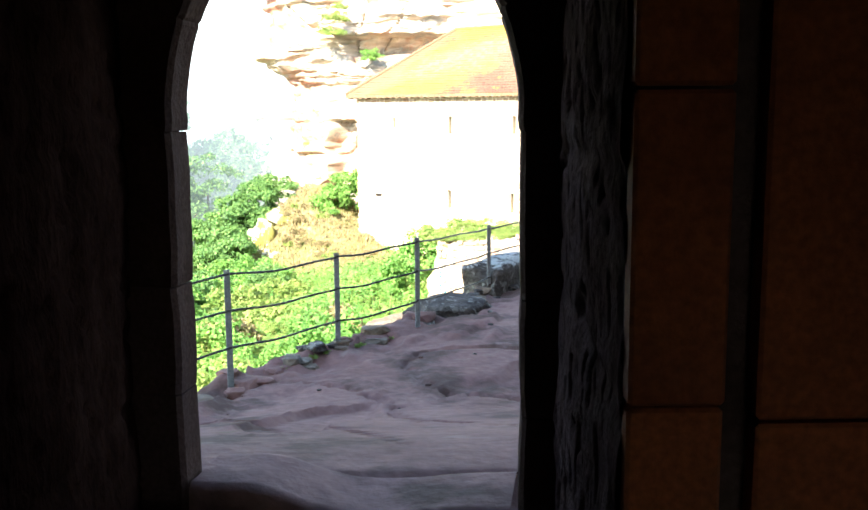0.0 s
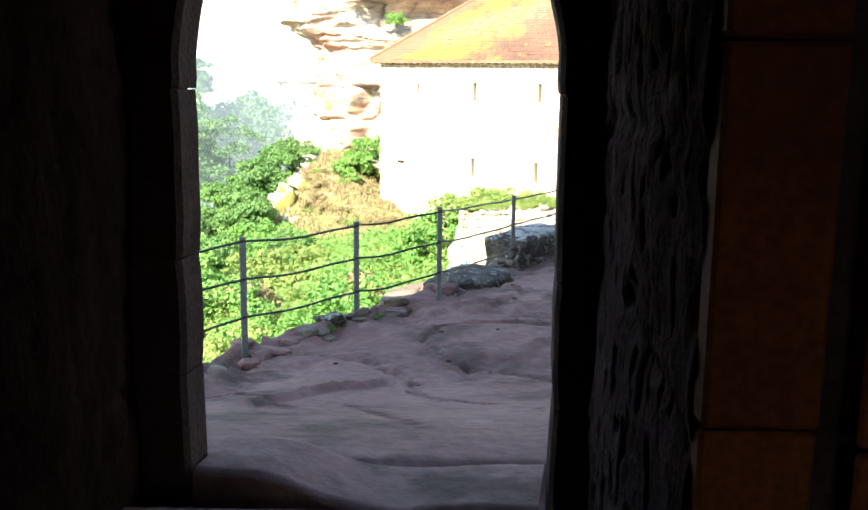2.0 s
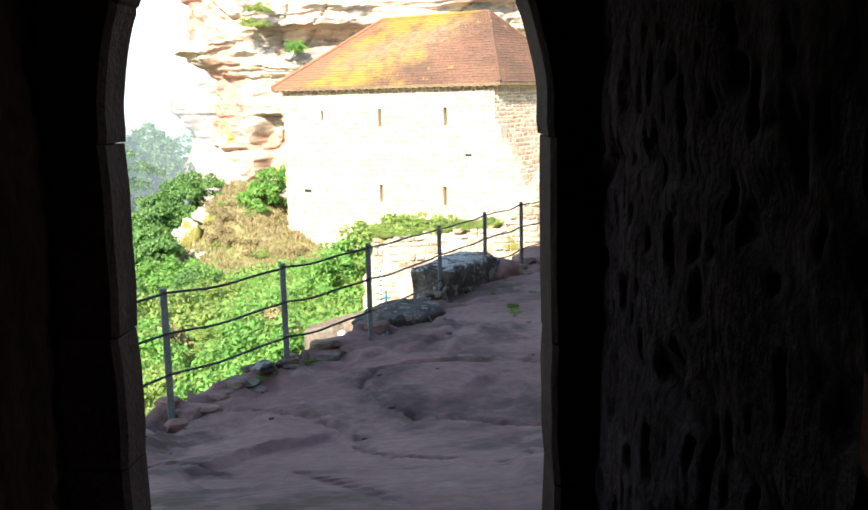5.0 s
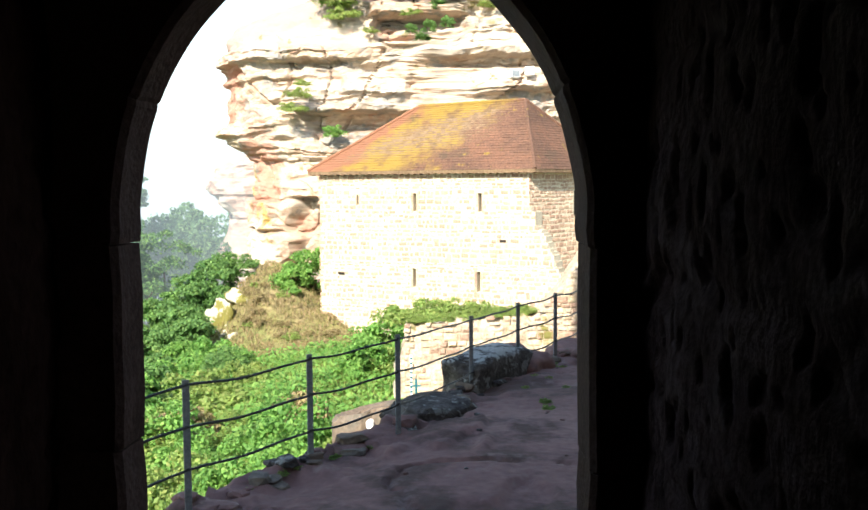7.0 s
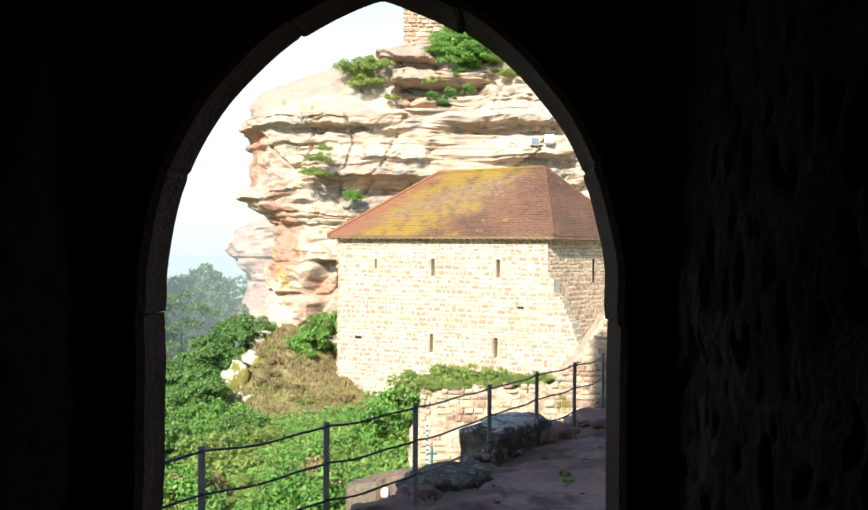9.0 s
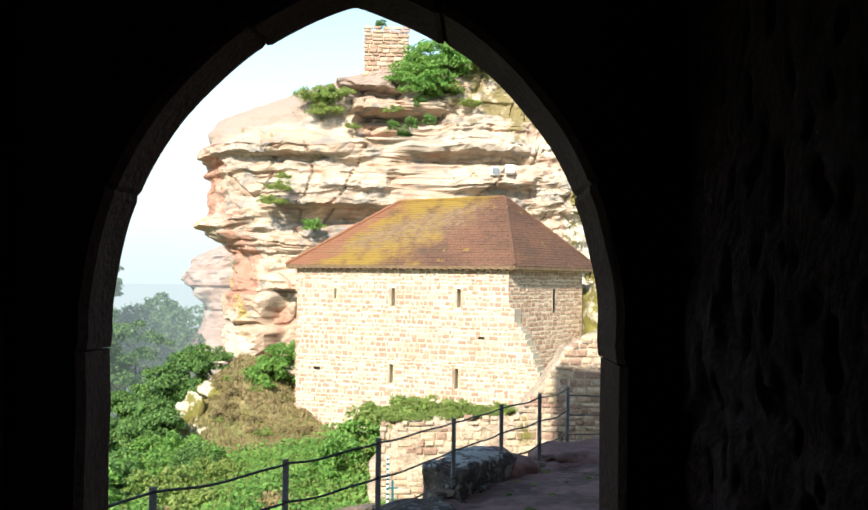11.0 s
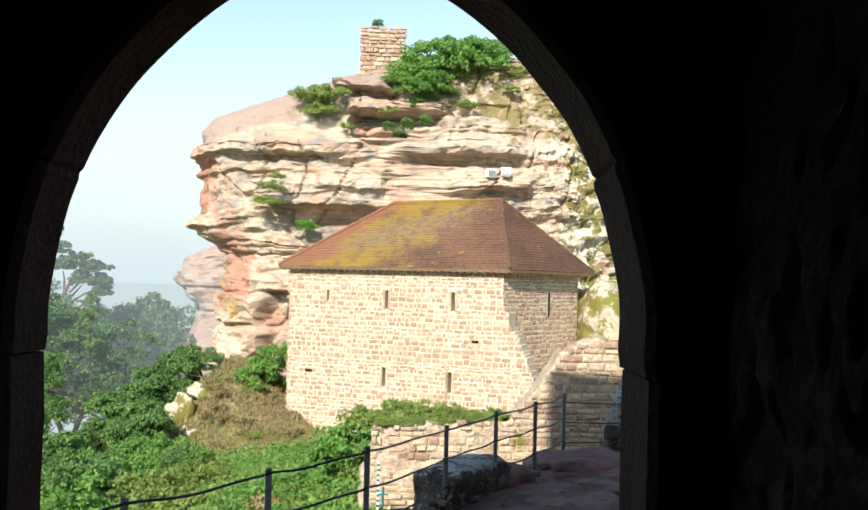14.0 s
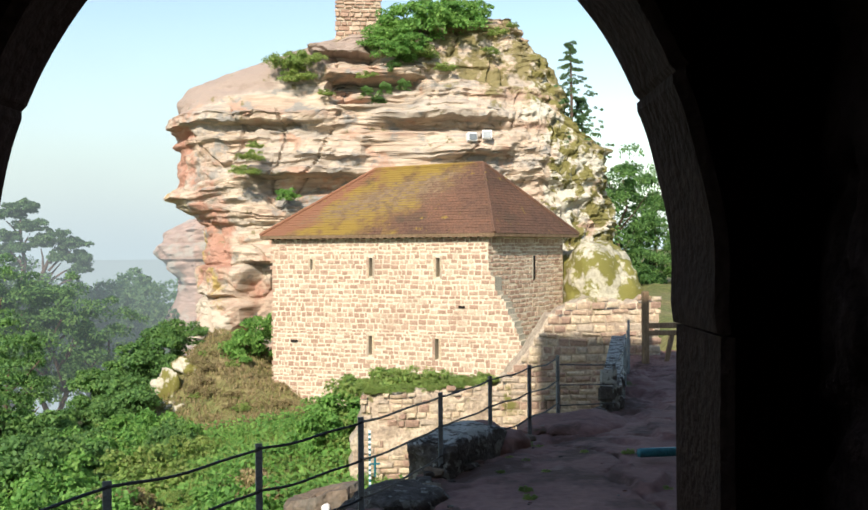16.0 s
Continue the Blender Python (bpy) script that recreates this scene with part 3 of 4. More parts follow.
for su, s0, s1, w in SLITS:
    slit = part("window", box(bmesh.new(), (-w / 2 - 0.01, -0.45, s0), (w / 2 + 0.01, -0.42, s1), m=Matrix(((HW.x, HN.x, 0, HW.x * su), (HW.y, HN.y, 0, HW.y * su), (0, 0, 1, 0), (0, 0, 0, 1)))), M_OPENING_SHADE, house, "narrow upright arrow slit, its shade a near-black panel")
    for du in (-w / 2 - 0.105, w / 2 + 0.005):
        part("jamb", box(bmesh.new(), (du, -0.5, s0 - 0.06), (du + 0.10, 0.03, s1 + 0.06), 0.012, Matrix(((HW.x, HN.x, 0, HW.x * su), (HW.y, HN.y, 0, HW.y * su), (0, 0, 1, 0), (0, 0, 0, 1)))), M_RUIN, slit)
SIDE_LEN = HS.length
SD = HS.normalized()
SN = Vector((SD.y, -SD.x, 0))
sm = Matrix(((SD.x, SN.x, 0, HB.x - HA.x - 0.1), (SD.y, SN.y, 0, HB.y - HA.y + 0.05), (0, 0, 1, 0), (0, 0, 0, 1)))
part("wall", box(bmesh.new(), (0, -0.7, -3), (SIDE_LEN - 0.2, 0, EAVE), m=sm), M_MORTAR, house, "shaded side wall of coursed sandstone")
# A near-black panel on the face stands in for the slit's shade.
part("window", box(bmesh.new(), (3.3, -0.1, 0.5), (3.45, 0.012, 1.5), m=sm), M_OPENING_SHADE, house, "narrow slit in the side wall, drawn as a panel of shade")
part("wall", box(bmesh.new(), (0.6, 0, -5.2), (SIDE_LEN, 0.7, EAVE), m=Matrix(((SD.x, SN.x, 0, 0), (SD.y, SN.y, 0, 0), (0, 0, 1, 0), (0, 0, 0, 1)))), M_MORTAR, house)


def roof():
    o = 0.32
    A = -HW * o - SD * o
    B = HW * (HLEN + o) - SD * o
    C = B + SD * (SIDE_LEN + 2 * o)
    D = A + SD * (SIDE_LEN + 2 * o)
    mid = SD * (SIDE_LEN / 2)
    R1, R2 = mid + HW * 2.55 + Vector((0, 0, 5.12)), mid + HW * (HLEN - 2.0) + Vector((0, 0, 5.2))
    up = Vector((0, 0, EAVE + 0.02))
    A, B, C, D = A + up, B + up, C + up, D + up
    pieces = []
    rng = random.Random(4)

    def slope(p, q, r, s, rows):
        """Stepped tile courses between the eave p-q and the ridge s-r."""
        n = (q - p).cross(s - p).normalized()
        for k in range(rows):
            a, b = k / rows, (k + 1) / rows
            lo0, lo1, hi0, hi1 = p.lerp(s, a), q.lerp(r, a), p.lerp(s, b), q.lerp(r, b)
            cols = max(1, int((lo1 - lo0).length / 0.19))
            for c in range(cols):
                t0, t1 = c / cols, (c + 1) / cols
                lift = 0.02 + rng.uniform(-0.008, 0.012)
                g0, g1, h0, h1 = lo0.lerp(lo1, t0 + 0.006 / cols), lo0.lerp(lo1, t1 - 0.006 / cols), hi0.lerp(hi1, t0), hi0.lerp(hi1, t1)
                pieces.append(([g0 + n * lift, g1 + n * lift, h1 + n * 0.006, h0 + n * 0.006, g0 - n * 0.01, g1 - n * 0.01], [(0, 1, 2, 3), (4, 5, 1, 0)]))
    slope(A, B, R2, R1, 27)
    slope(B, C, R2, R2, 27)
    slope(D, A, R1, R1, 27)
    slope(C, D, R1, R2, 12)
    shell = ([A, B, C, D, R1, R2, A - Vector((0, 0, 0.12)), B - Vector((0, 0, 0.12)), C - Vector((0, 0, 0.12)), D - Vector((0, 0, 0.12))],
             [(0, 1, 5, 4), (1, 2, 5), (2, 3, 4, 5), (3, 0, 4), (0, 6, 7, 1), (1, 7, 8, 2), (2, 8, 9, 3), (3, 9, 6, 0), (6, 9, 8, 7)])
    return shell, joined(pieces), (A, B, C, D, R1, R2)


shell, tiles, (RA, RB, RC, RD, R1, R2) = roof()
rf = part("roof", shell, M_WOOD, house, "hipped roof of brown tiles with yellow lichen")
tagged(part("tiling", tiles, M_TILE, rf, "weathered clay tiles with yellow lichen"), kind="stuff")
for a, b in ((R1, R2), (RB, R2), (RA, R1), (RC, R2)):
    pts = [a.lerp(b, k / 24) + Vector((0, 0, 0.03 + 0.012 * (k % 2))) for k in range(25)]
    part("ridge_tiles", tube(pts, 0.075, 6), M_TILE, rf)
for k in range(34):
    p = RA.lerp(RB, (k + 0.5) / 34)
    part("rafter_end", box(bmesh.new(), (-0.04, 0, -0.16), (0.04, 0.35, -0.03), m=Matrix.Translation(p) @ Matrix(((HW.x, -HN.x, 0, 0), (HW.y, -HN.y, 0, 0), (0, 0, 1, 0), (0, 0, 0, 1)))), M_WOOD, rf)

# ---- the cliff ----
CLIFF = [(-7, -6.5, 14.9, 44.5), (-2, -6.2, 14.6, 44.6), (0.4, -5.85, 13.9, 44.6), (1.3, -5.8, 13.7, 44.6), (2.0, -5.85, 13.5, 44.9), (2.9, -5.85, 13.8, 45.2), (3.5, -6.1, 13.8, 45.2), (3.85, -6.8, 13.8, 45.2), (4.2, -7.2, 13.7, 45.1),
         (4.6, -7.2, 13.7, 45.1), (5.0, -7.0, 13.7, 44.8), (5.8, -7.1, 13.6, 44.7), (6.4, -7.1, 13.7, 44.8), (7.0, -7.1, 12.9, 44.9), (7.6, -7.25, 12.3, 44.8), (8.0, -6.95, 12.1, 44.8), (8.3, -7.1, 12.0, 45.0), (8.8, -7.1, 11.9, 45.3),
         (9.4, -6.75, 11.7, 45.8), (9.8, -6.0, 11.5, 46.0), (10.3, -4.5, 11.2, 46.1), (11.0, -2.9, 10.9, 46.4), (11.6, -1.3, 10.6, 46.8), (12.1, 0.2, 9.9, 47.2), (12.5, 4.0, 9.4, 47.6), (13.0, 6.7, 9.2, 48.2)]
# beds that stand out (+) or lie back (-): from x, to x, from z, to z, by
BEDS = [(-8, -0.8, 7.6, 8.05, 0.42), (-4.6, -1.6, 7.28, 7.55, -0.45), (-7.5, -3.0, 6.75, 7.0, 0.22), (-0.5, 1.9, 10.9, 11.45, 0.6), (-0.3, 2.2, 10.35, 10.85, -0.7), (-0.3, 4.3, 9.7, 10.25, 0.6), (0.3, 3.9, 8.4, 9.6, -1.4),
        (2.4, 7.9, 7.1, 7.6, -0.75), (2.2, 8.6, 7.6, 8.0, 0.35), (-3.4, 6.0, 5.15, 5.5, 0.55), (-3.2, 6.0, 4.2, 5.08, -1.0), (-7.8, -4.6, 4.25, 4.6, 0.3), (-7.0, -2.6, 1.3, 1.98, 0.15), (-6.6, -4.3, -0.2, 1.2, 0.4), (-6.6, -3.6, -0.34, -0.24, -0.12),
        (-6.8, -4.6, -2.1, -0.38, 0.3), (-6.8, -4.2, -5.2, -2.2, 0.25), (-3.9, -1.8, -2.6, 1.25, -0.9), (-1.5, 2.2, 6.0, 6.9, 0.3), (4.0, 8.0, 5.9, 6.5, 0.35)]


def cliff():
    nu, nv = 400, 320

    def at(a, b):
        z = -6.8 + 19.8 * b
        xl, xr, yf = table(CLIFF, z)
        th = math.pi * (1 - a)
        hw, xm = (xr - xl) / 2, (xr + xl) / 2
        c, s = math.cos(th), max(0.0, math.sin(th))
        x, y = xm + (hw + 0.1) * (abs(c) ** 0.5) * (1 if c > 0 else -1), yf + 8 * (1 - s ** 0.3)
        n = Vector((c * 0.8, -s ** 0.6, 0)).normalized()
        wx = x + 0.8 * fbm(x * 0.5, 2, z * 0.7, 3)
        wz = z + 0.16 * fbm(x * 0.35, 5, z * 0.3, 3) + 0.07 * fbm(x * 1.7, 8, z * 0.8, 3) - 0.015 * x
        calm = step(2.4, 1.8, wz) * step(-2.0, -3.0, wx)
        bare = step(8.1, 8.4, wz) * step(0.0, -1.6, wx)           # the rounded smooth shoulder
        right = step(7.5, 9.5, wx)
        k = 0.0
        for x0, x1, z0, z1, by in BEDS:
            k += by * step(x0 - 0.3, x0 + 0.3, wx) * step(x1 + 0.45, x1 - 0.45, wx) * step(z0 - 0.07, z0 + 0.07, wz) * step(z1 + 0.07, z1 - 0.07, wz)
        bed = noise.noise(Vector((x * 0.06, y * 0.06, wz * 0.95 + 3)))
        k += (1 - bare) * (1 - 0.7 * calm) * (1 - 0.7 * right) * (0.22 * step(-0.04, 0.05, bed) + 0.16 * step(0.2, 0.27, bed))
        rib = noise.noise(Vector((x * 0.22, y * 0.22, wz * 3.4 + 9)))
        where = step(-0.25, 0.3, fbm(x * 0.3 + 4, y * 0.2, z * 0.35, 2))
        k += (1 - bare) * (1 - calm) * where * 0.14 * step(0.0, 0.12, rib)
        joint = abs(noise.noise(Vector((x * 0.5, y * 0.3, wz * 0.28 + 3))))
        k -= 0.22 * (1 - bare) * step(0.05, 0.0, joint)
        k += 0.42 * fbm(x * 0.3, y * 0.3, z * 0.42, 3) + (0.2 - 0.12 * bare + 0.12 * right) * fbm(x * 1.3, y * 1.3, z * 1.7, 5)
        k += right * 0.28 * (round(3 * noise.noise(Vector((x * 0.55, 3, z * 0.6 + 0.3 * x)))) / 3)
        p = Vector((x, y, z)) + n * (k - 0.15)
        p.z += 0.1 * fbm(x * 0.8, y * 0.8, z * 0.8, 3)
        return p
    vs, fs = grid(nu, nv, at)
    top = len(vs)
    vs.append(Vector((7.4, 54, 13.0)))
    base = nv * (nu + 1)
    fs += [(base + i, base + i + 1, top) for i in range(nu)]
    return vs, fs


rock = part("cliff", cliff(), M_CLIFF)
tagged(rock, "layered buff and red sandstone cliff with ledges", "cliff")


def boulder(size, seed, rough=0.25, sub=4, square=0.6):
    bm = bmesh.new()
    bmesh.ops.create_icosphere(bm, subdivisions=sub, radius=1)
    for v in bm.verts:
        c = v.co.copy()
        c = Vector([math.copysign(abs(t) ** square, t) for t in c])
        k = 1 + rough * fbm(c.x * 1.2 + seed, c.y * 1.2, c.z * 1.2, 4)
        v.co = Vector((c.x * size[0] * k, c.y * size[1] * k, c.z * size[2] * k))
    return bm


def rock_thing(name, label, size, at, mat, seed, rz=0, category="boulder", rough=0.25, sub=4, square=0.6):
    ob = smooth(part(name, boulder(size, seed, rough, sub, square), mat))
    ob.matrix_world = pose(*at, 0, 0, rz)
    return tagged(ob, label, category)


rock_thing("mossy_rock", "pale rock outcrop with green moss beside the house", (1.7, 2.0, 2.8), (11.3, 41.5, -0.9), M_MOSSY, 3, category="rock", sub=5)
def spur():
    """A leaning stack of beds, wider at the foot."""
    def at(u, v):
        a, z = 2 * math.pi * u, -13 + 17.4 * v
        left, right = table([(-13, -6.5, 4.0), (-6, -3.4, 4.0), (-2.4, -2.1, 4.0), (-0.6, -1.1, 4.0), (0.4, -0.75, 4.0), (1.2, -1.6, 4.0), (2.6, -2.0, 4.0), (3.3, -1.8, 4.0), (3.9, -0.4, 3.6), (4.4, 1.6, 2.4)], z)
        bed = 0.3 * step(-0.05, 0.1, noise.noise(Vector((0.3 * math.cos(a), 2, z * 1.9)))) * step(-0.5, 0.5, z) + 0.3 * fbm(math.cos(a), math.sin(a), z * 0.6, 4) + 0.25 * step(-0.4, 0.4, z) * fbm(math.cos(a) * 3, math.sin(a) * 3, z * 2, 4)
        c, w = (left + right) / 2, (right - left) / 2 + bed
        return Vector((c + w * math.cos(a), 3 * math.sin(a) * (1 + 0.2 * bed), z))
    vs, fs = grid(90, 110, at)
    fs.append(tuple(range(110 * 91, 110 * 91 + 90)))
    return vs, fs


crag = part("rock_spur", spur(), M_SPUR)
crag.location = (-8.3, 62, -0.4)
tagged(crag, "hazy red sandstone spur standing beyond the cliff", "rock")
rock_thing("boulder", "long dark slab boulder with grey lichen on its flat top", (0.31, 0.78, 0.35), (1.54, 12.7, -0.76), M_LICHEN, 5, -36, rough=0.16, sub=5, square=0.34)
rock_thing("boulder", "low lichen-spotted boulder under the fence", (0.44, 0.40, 0.13), (0.66, 10.8, -0.74), M_LICHEN, 8, 30)
rock_thing("boulder", "dark bedrock hump at the corner of the fence", (0.75, 0.7, 0.35), (3.5, 14.6, -0.95), M_LEDGE, 15, 10)
rock_thing("boulder", "dark bedrock hump between the fence posts", (0.5, 0.5, 0.3), (2.0, 13.5, -0.85), M_LEDGE, 18, 50)
for x, y, z, sx, sz, k in ((-6.35, 41.0, -3.9, 0.5, 0.8, 21), (-6.1, 40.5, -4.6, 0.75, 0.55, 25), (-5.4, 40.0, -4.9, 0.7, 0.3, 27), (-5.7, 41.6, -3.0, 0.5, 0.45, 29), (-6.9, 41.2, -4.9, 0.5, 0.5, 33)):
    rock_thing("rock_outcrop", "pale weathered rock outcrop in the grassy mound", (sx, sx, sz), (x, y, z - 0.2), M_MOSSY, k, 20 * k, category="rock", rough=0.75)
# ---- the tower stump on the cliff ----
tower = thing("tower_ruin", "broken sandstone tower stump on top of the cliff", "ruin", at=(1.55, 49, 12.3))
part("masonry", box(bmesh.new(), (-1.12, -0.9, -0.6), (1.02, 1, 1.75), 0.05), M_MORTAR, tower)
lay(Vector((-1.2, -0.92, -0.3)), Vector((1, 0, 0)), Vector((0, -1, 0)), 2.35, -0.3, 2.5, 0.2, 0.36, 0.08, 21, lambda u, z: 0 < u < 2.3 and z < 2.4 - 0.35 * abs(noise.noise(Vector((u * 1.5, 2, 2)))) * 2, M_BLOCK, tower, lambda u, z: True)

# ---- curtain wall beyond the ditch ----
CURTAIN_TOP = [(-0.3, -2.1), (0.0, -2.0), (2.2, -1.9), (3.6, -1.8), (4.3, -1.1), (5.1, 0.05), (5.7, 0.45), (8.2, 0.5)]
curtain = thing("curtain_wall", "broken curtain wall of red and buff sandstone blocks", "wall", at=(0.9, 27, 0))


def curtain_core():
    nu, nv = 150, 90

    def at(u, v):
        x = 8.1 * u
        top = table(CURTAIN_TOP, x)[0] - 0.16 + 0.22 * noise.noise(Vector((x * 1.7, 3, 1))) + 0.1 * noise.noise(Vector((x * 5, 7, 1)))
        z = -6 + (top + 6) * v
        x -= 0.45 * (1 - u) ** 4 * step(-1.8, -4.5, z) - 0.18 * (1 - u) ** 6 * noise.noise(Vector((1, 2, z * 2.5)))
        out = 0.015 + 0.045 * fbm(x * 1.5, 1, z * 1.5, 4) + 0.12 * step(4.4, 2.4, x) * fbm(x * 0.9, 4, z * 1.1, 4)
        return Vector((x, -out + 0.25 * step(0.96, 1.0, v), z))
    vs, fs = grid(nu, nv, at)
    n, w = len(vs), nu + 1
    vs += [Vector((v.x, 1.0, v.z)) for v in vs]
    fs += [tuple(i + n for i in f[::-1]) for f in fs]
    fs += [(nv * w + k, nv * w + k + 1, nv * w + k + 1 + n, nv * w + k + n) for k in range(nu)]
    fs += [(k * w, k * w + w, k * w + w + n, k * w + n) for k in range(nv)]
    return vs, fs


part("core", curtain_core(), M_RUBBLE, curtain)

# ---- small gate at the end of the path ----
gate = thing("wooden_gate", "weathered timber gate frame at the end of the path", "gate", at=(8.35, 25.2, -1.3))
for x in (-0.32, 0.9):
    part("post", box(bmesh.new(), (x - 0.08, -0.08, 0), (x + 0.08, 0.08, 1.95), 0.015), M_WOOD, gate)
part("beam", box(bmesh.new(), (-0.3, -0.06, 1.0), (0.95, 0.06, 1.14), 0.01), M_WOOD, gate)
part("beam", box(bmesh.new(), (-0.3, -0.06, 0.82), (0.95, 0.06, 0.94), 0.01), M_WOOD, gate)
part("brace", box(bmesh.new(), (-0.05, -0.05, 0), (0.06, 0.05, 0.85), 0.01, pose(0.2, 0, 0, 0, 12, 0)), M_WOOD, gate)

# ---- fence along the brink ----
POSTS = [(-2.24, 6.17, -0.86, 0.34), (-1.39, 7.50, -0.79, 0.306), (-0.54, 8.83, -0.66, 0.255), (0.28, 9.705, -0.66, 0.29), (1.24, 11.96, -0.78, 0.156), (2.0, 13.14, -0.78, 0.17), (2.66, 13.9, -0.78, 0.21), (3.32, 15.05, -0.76, 0.2)]
fence = thing("fence", "grey steel fence with three dark rods along the brink", "fence", at=(0, 0, 0))


def post_mesh(x, y, z0, z1, yaw):
    bm = bmesh.new()
    box(bm, (-0.028, -0.006, z0 - 0.15), (0.028, 0.006, z1), 0.003)
    box(bm, (-0.006, 0.004, z0 - 0.15), (0.006, 0.05, z1 - 0.01), 0.002)
    bmesh.ops.transform(bm, matrix=pose(x, y, 0, 0, 0, yaw), verts=bm.verts)
    return bm


for x, y, z0, z1 in POSTS:
    part("post", post_mesh(x, y, z0, z1, 20), M_STEEL, fence)
for share in (0.955, 0.60, 0.24):
    for i, ((ax, ay, a0, a1), (bx, by, b0, b1)) in enumerate(zip(POSTS, POSTS[1:])):
        za, zb = a1 - (1 - share) * 0.93, b1 - (1 - share) * 0.93
        sag = random.uniform(0.01, 0.035)
        pts = [(ax + (bx - ax) * t, ay + (by - ay) * t - 0.02, za + (zb - za) * t - sag * 4 * t * (1 - t) + 0.008 * math.sin(9 * t + i)) for t in [k / 10 for k in range(11)]]
        part("rail", tube(pts, 0.011, 6), M_CABLE, fence)
side_fence = thing("fence", "dark steel rods from the corner post to the parapet", "fence", at=(0, 0, 0))
BACK_POSTS = [(3.32, 15.06, -0.76, 0.09), (4.45, 16.0, -0.85, -0.05), (5.25, 18.0, -0.8, 0.0), (6.0, 20.2, -0.8, 0.1), (6.9, 23.0, -0.9, 0.1)]
for x, y, z0, z1 in BACK_POSTS[1:]:
    part("post", post_mesh(x, y, z0, z1, 20), M_STEEL, side_fence)
for low in (0.03, 0.33, 0.63):
    for (ax, ay, a0, a1), (bx, by, b0, b1) in zip(BACK_POSTS, BACK_POSTS[1:]):
        part("rail", tube([(ax + (bx - ax) * t, ay + (by - ay) * t, a1 - low + (b1 - a1) * t) for t in (0, 0.5, 1)], 0.011, 6), M_CABLE, side_fence)

# ---- plants ----
def leafage(seed, clumps, per, size, clump, leaf, flat=1.0, upper=-0.25):
    """Vertices and faces of many small folded leaves, in clumps that fill an uneven ellipsoid standing on z = 0."""
    rng = np.random.default_rng(seed)
    vs, fs = [], []
    made = 0
    while made < clumps:
        c = rng.uniform(-1, 1, 3)
        r = np.linalg.norm(c)
        if r > 1 or r < 0.35 or c[2] < upper:
            continue
        made += 1
        centre = c * size * rng.uniform(0.75, 1.08) + np.array((0, 0, size[2] * (0.9 if upper < 0 else 0.2)))
        rad = clump * rng.uniform(0.6, 1.25)
        d = rng.normal(size=(per, 3))
        d /= np.linalg.norm(d, axis=1)[:, None]
        d[:, 2] = np.where(d[:, 2] < -0.3, -d[:, 2], d[:, 2])
        p = centre + d * rad * rng.uniform(0.55, 1.0, (per, 1)) * np.array((1, 1, 0.8 * flat))
        nrm = d * 0.7 + rng.normal(size=(per, 3)) * 0.55 + np.array((0, 0, 0.35))
        nrm /= np.linalg.norm(nrm, axis=1)[:, None]
        t = np.cross(nrm, rng.normal(size=(per, 3)))
        t /= np.linalg.norm(t, axis=1)[:, None]
        b = np.cross(nrm, t)
        L = leaf * rng.uniform(0.6, 1.3, (per, 1))
        quad = np.stack([p - t * L * 0.5, p + b * L * 0.32 - nrm * L * 0.1, p + t * L * 0.5 - nrm * L * 0.12, p - b * L * 0.32 - nrm * L * 0.1], 1)
        o = len(vs)
        vs.extend(quad.reshape(-1, 3).tolist())
        fs.extend((o + 4 * k, o + 4 * k + 1, o + 4 * k + 2, o + 4 * k + 3) for k in range(per))
    return vs, fs


def mesh_of(name, data, mat):
    me = bpy.data.meshes.new(name)
    me.from_pydata([tuple(v) for v in data[0]], [], data[1])
    me.materials.append(mat)
    return me


BUSHES = [
    mesh_of("bush", leafage(1, 30, 150, (1.1, 1.1, 0.75), 0.38, 0.115), M_LEAF[0]),
    mesh_of("bush", leafage(2, 28, 140, (0.9, 0.9, 0.95), 0.34, 0.105), M_LEAF[1]),
    mesh_of("bush", leafage(3, 26, 140, (1.2, 1.0, 0.55), 0.33, 0.10), M_LEAF[2]),
    mesh_of("bush", leafage(4, 34, 140, (1.2, 1.2, 1.0), 0.4, 0.135), M_LEAF[1]),
    mesh_of("bush", leafage(5, 30, 150, (1.0, 1.1, 0.8), 0.36, 0.11), M_LEAF[0]),
]
BUSHES.append(mesh_of("bush", leafage(6, 22, 110, (1.1, 1.1, 0.6), 0.36, 0.12), M_GRASS))
rng = random.Random(11)


def bush(kind, x, y, z, scale, label, group=""):
    ob = new("bush", BUSHES[kind])
    ob.matrix_world = pose(x, y, z, rng.uniform(-8, 8), rng.uniform(-8, 8), rng.uniform(0, 360)) @ Matrix.Diagonal((scale, scale, scale * rng.uniform(0.85, 1.15), 1))
    return tagged(ob, label, "bush", group)


placed = 0
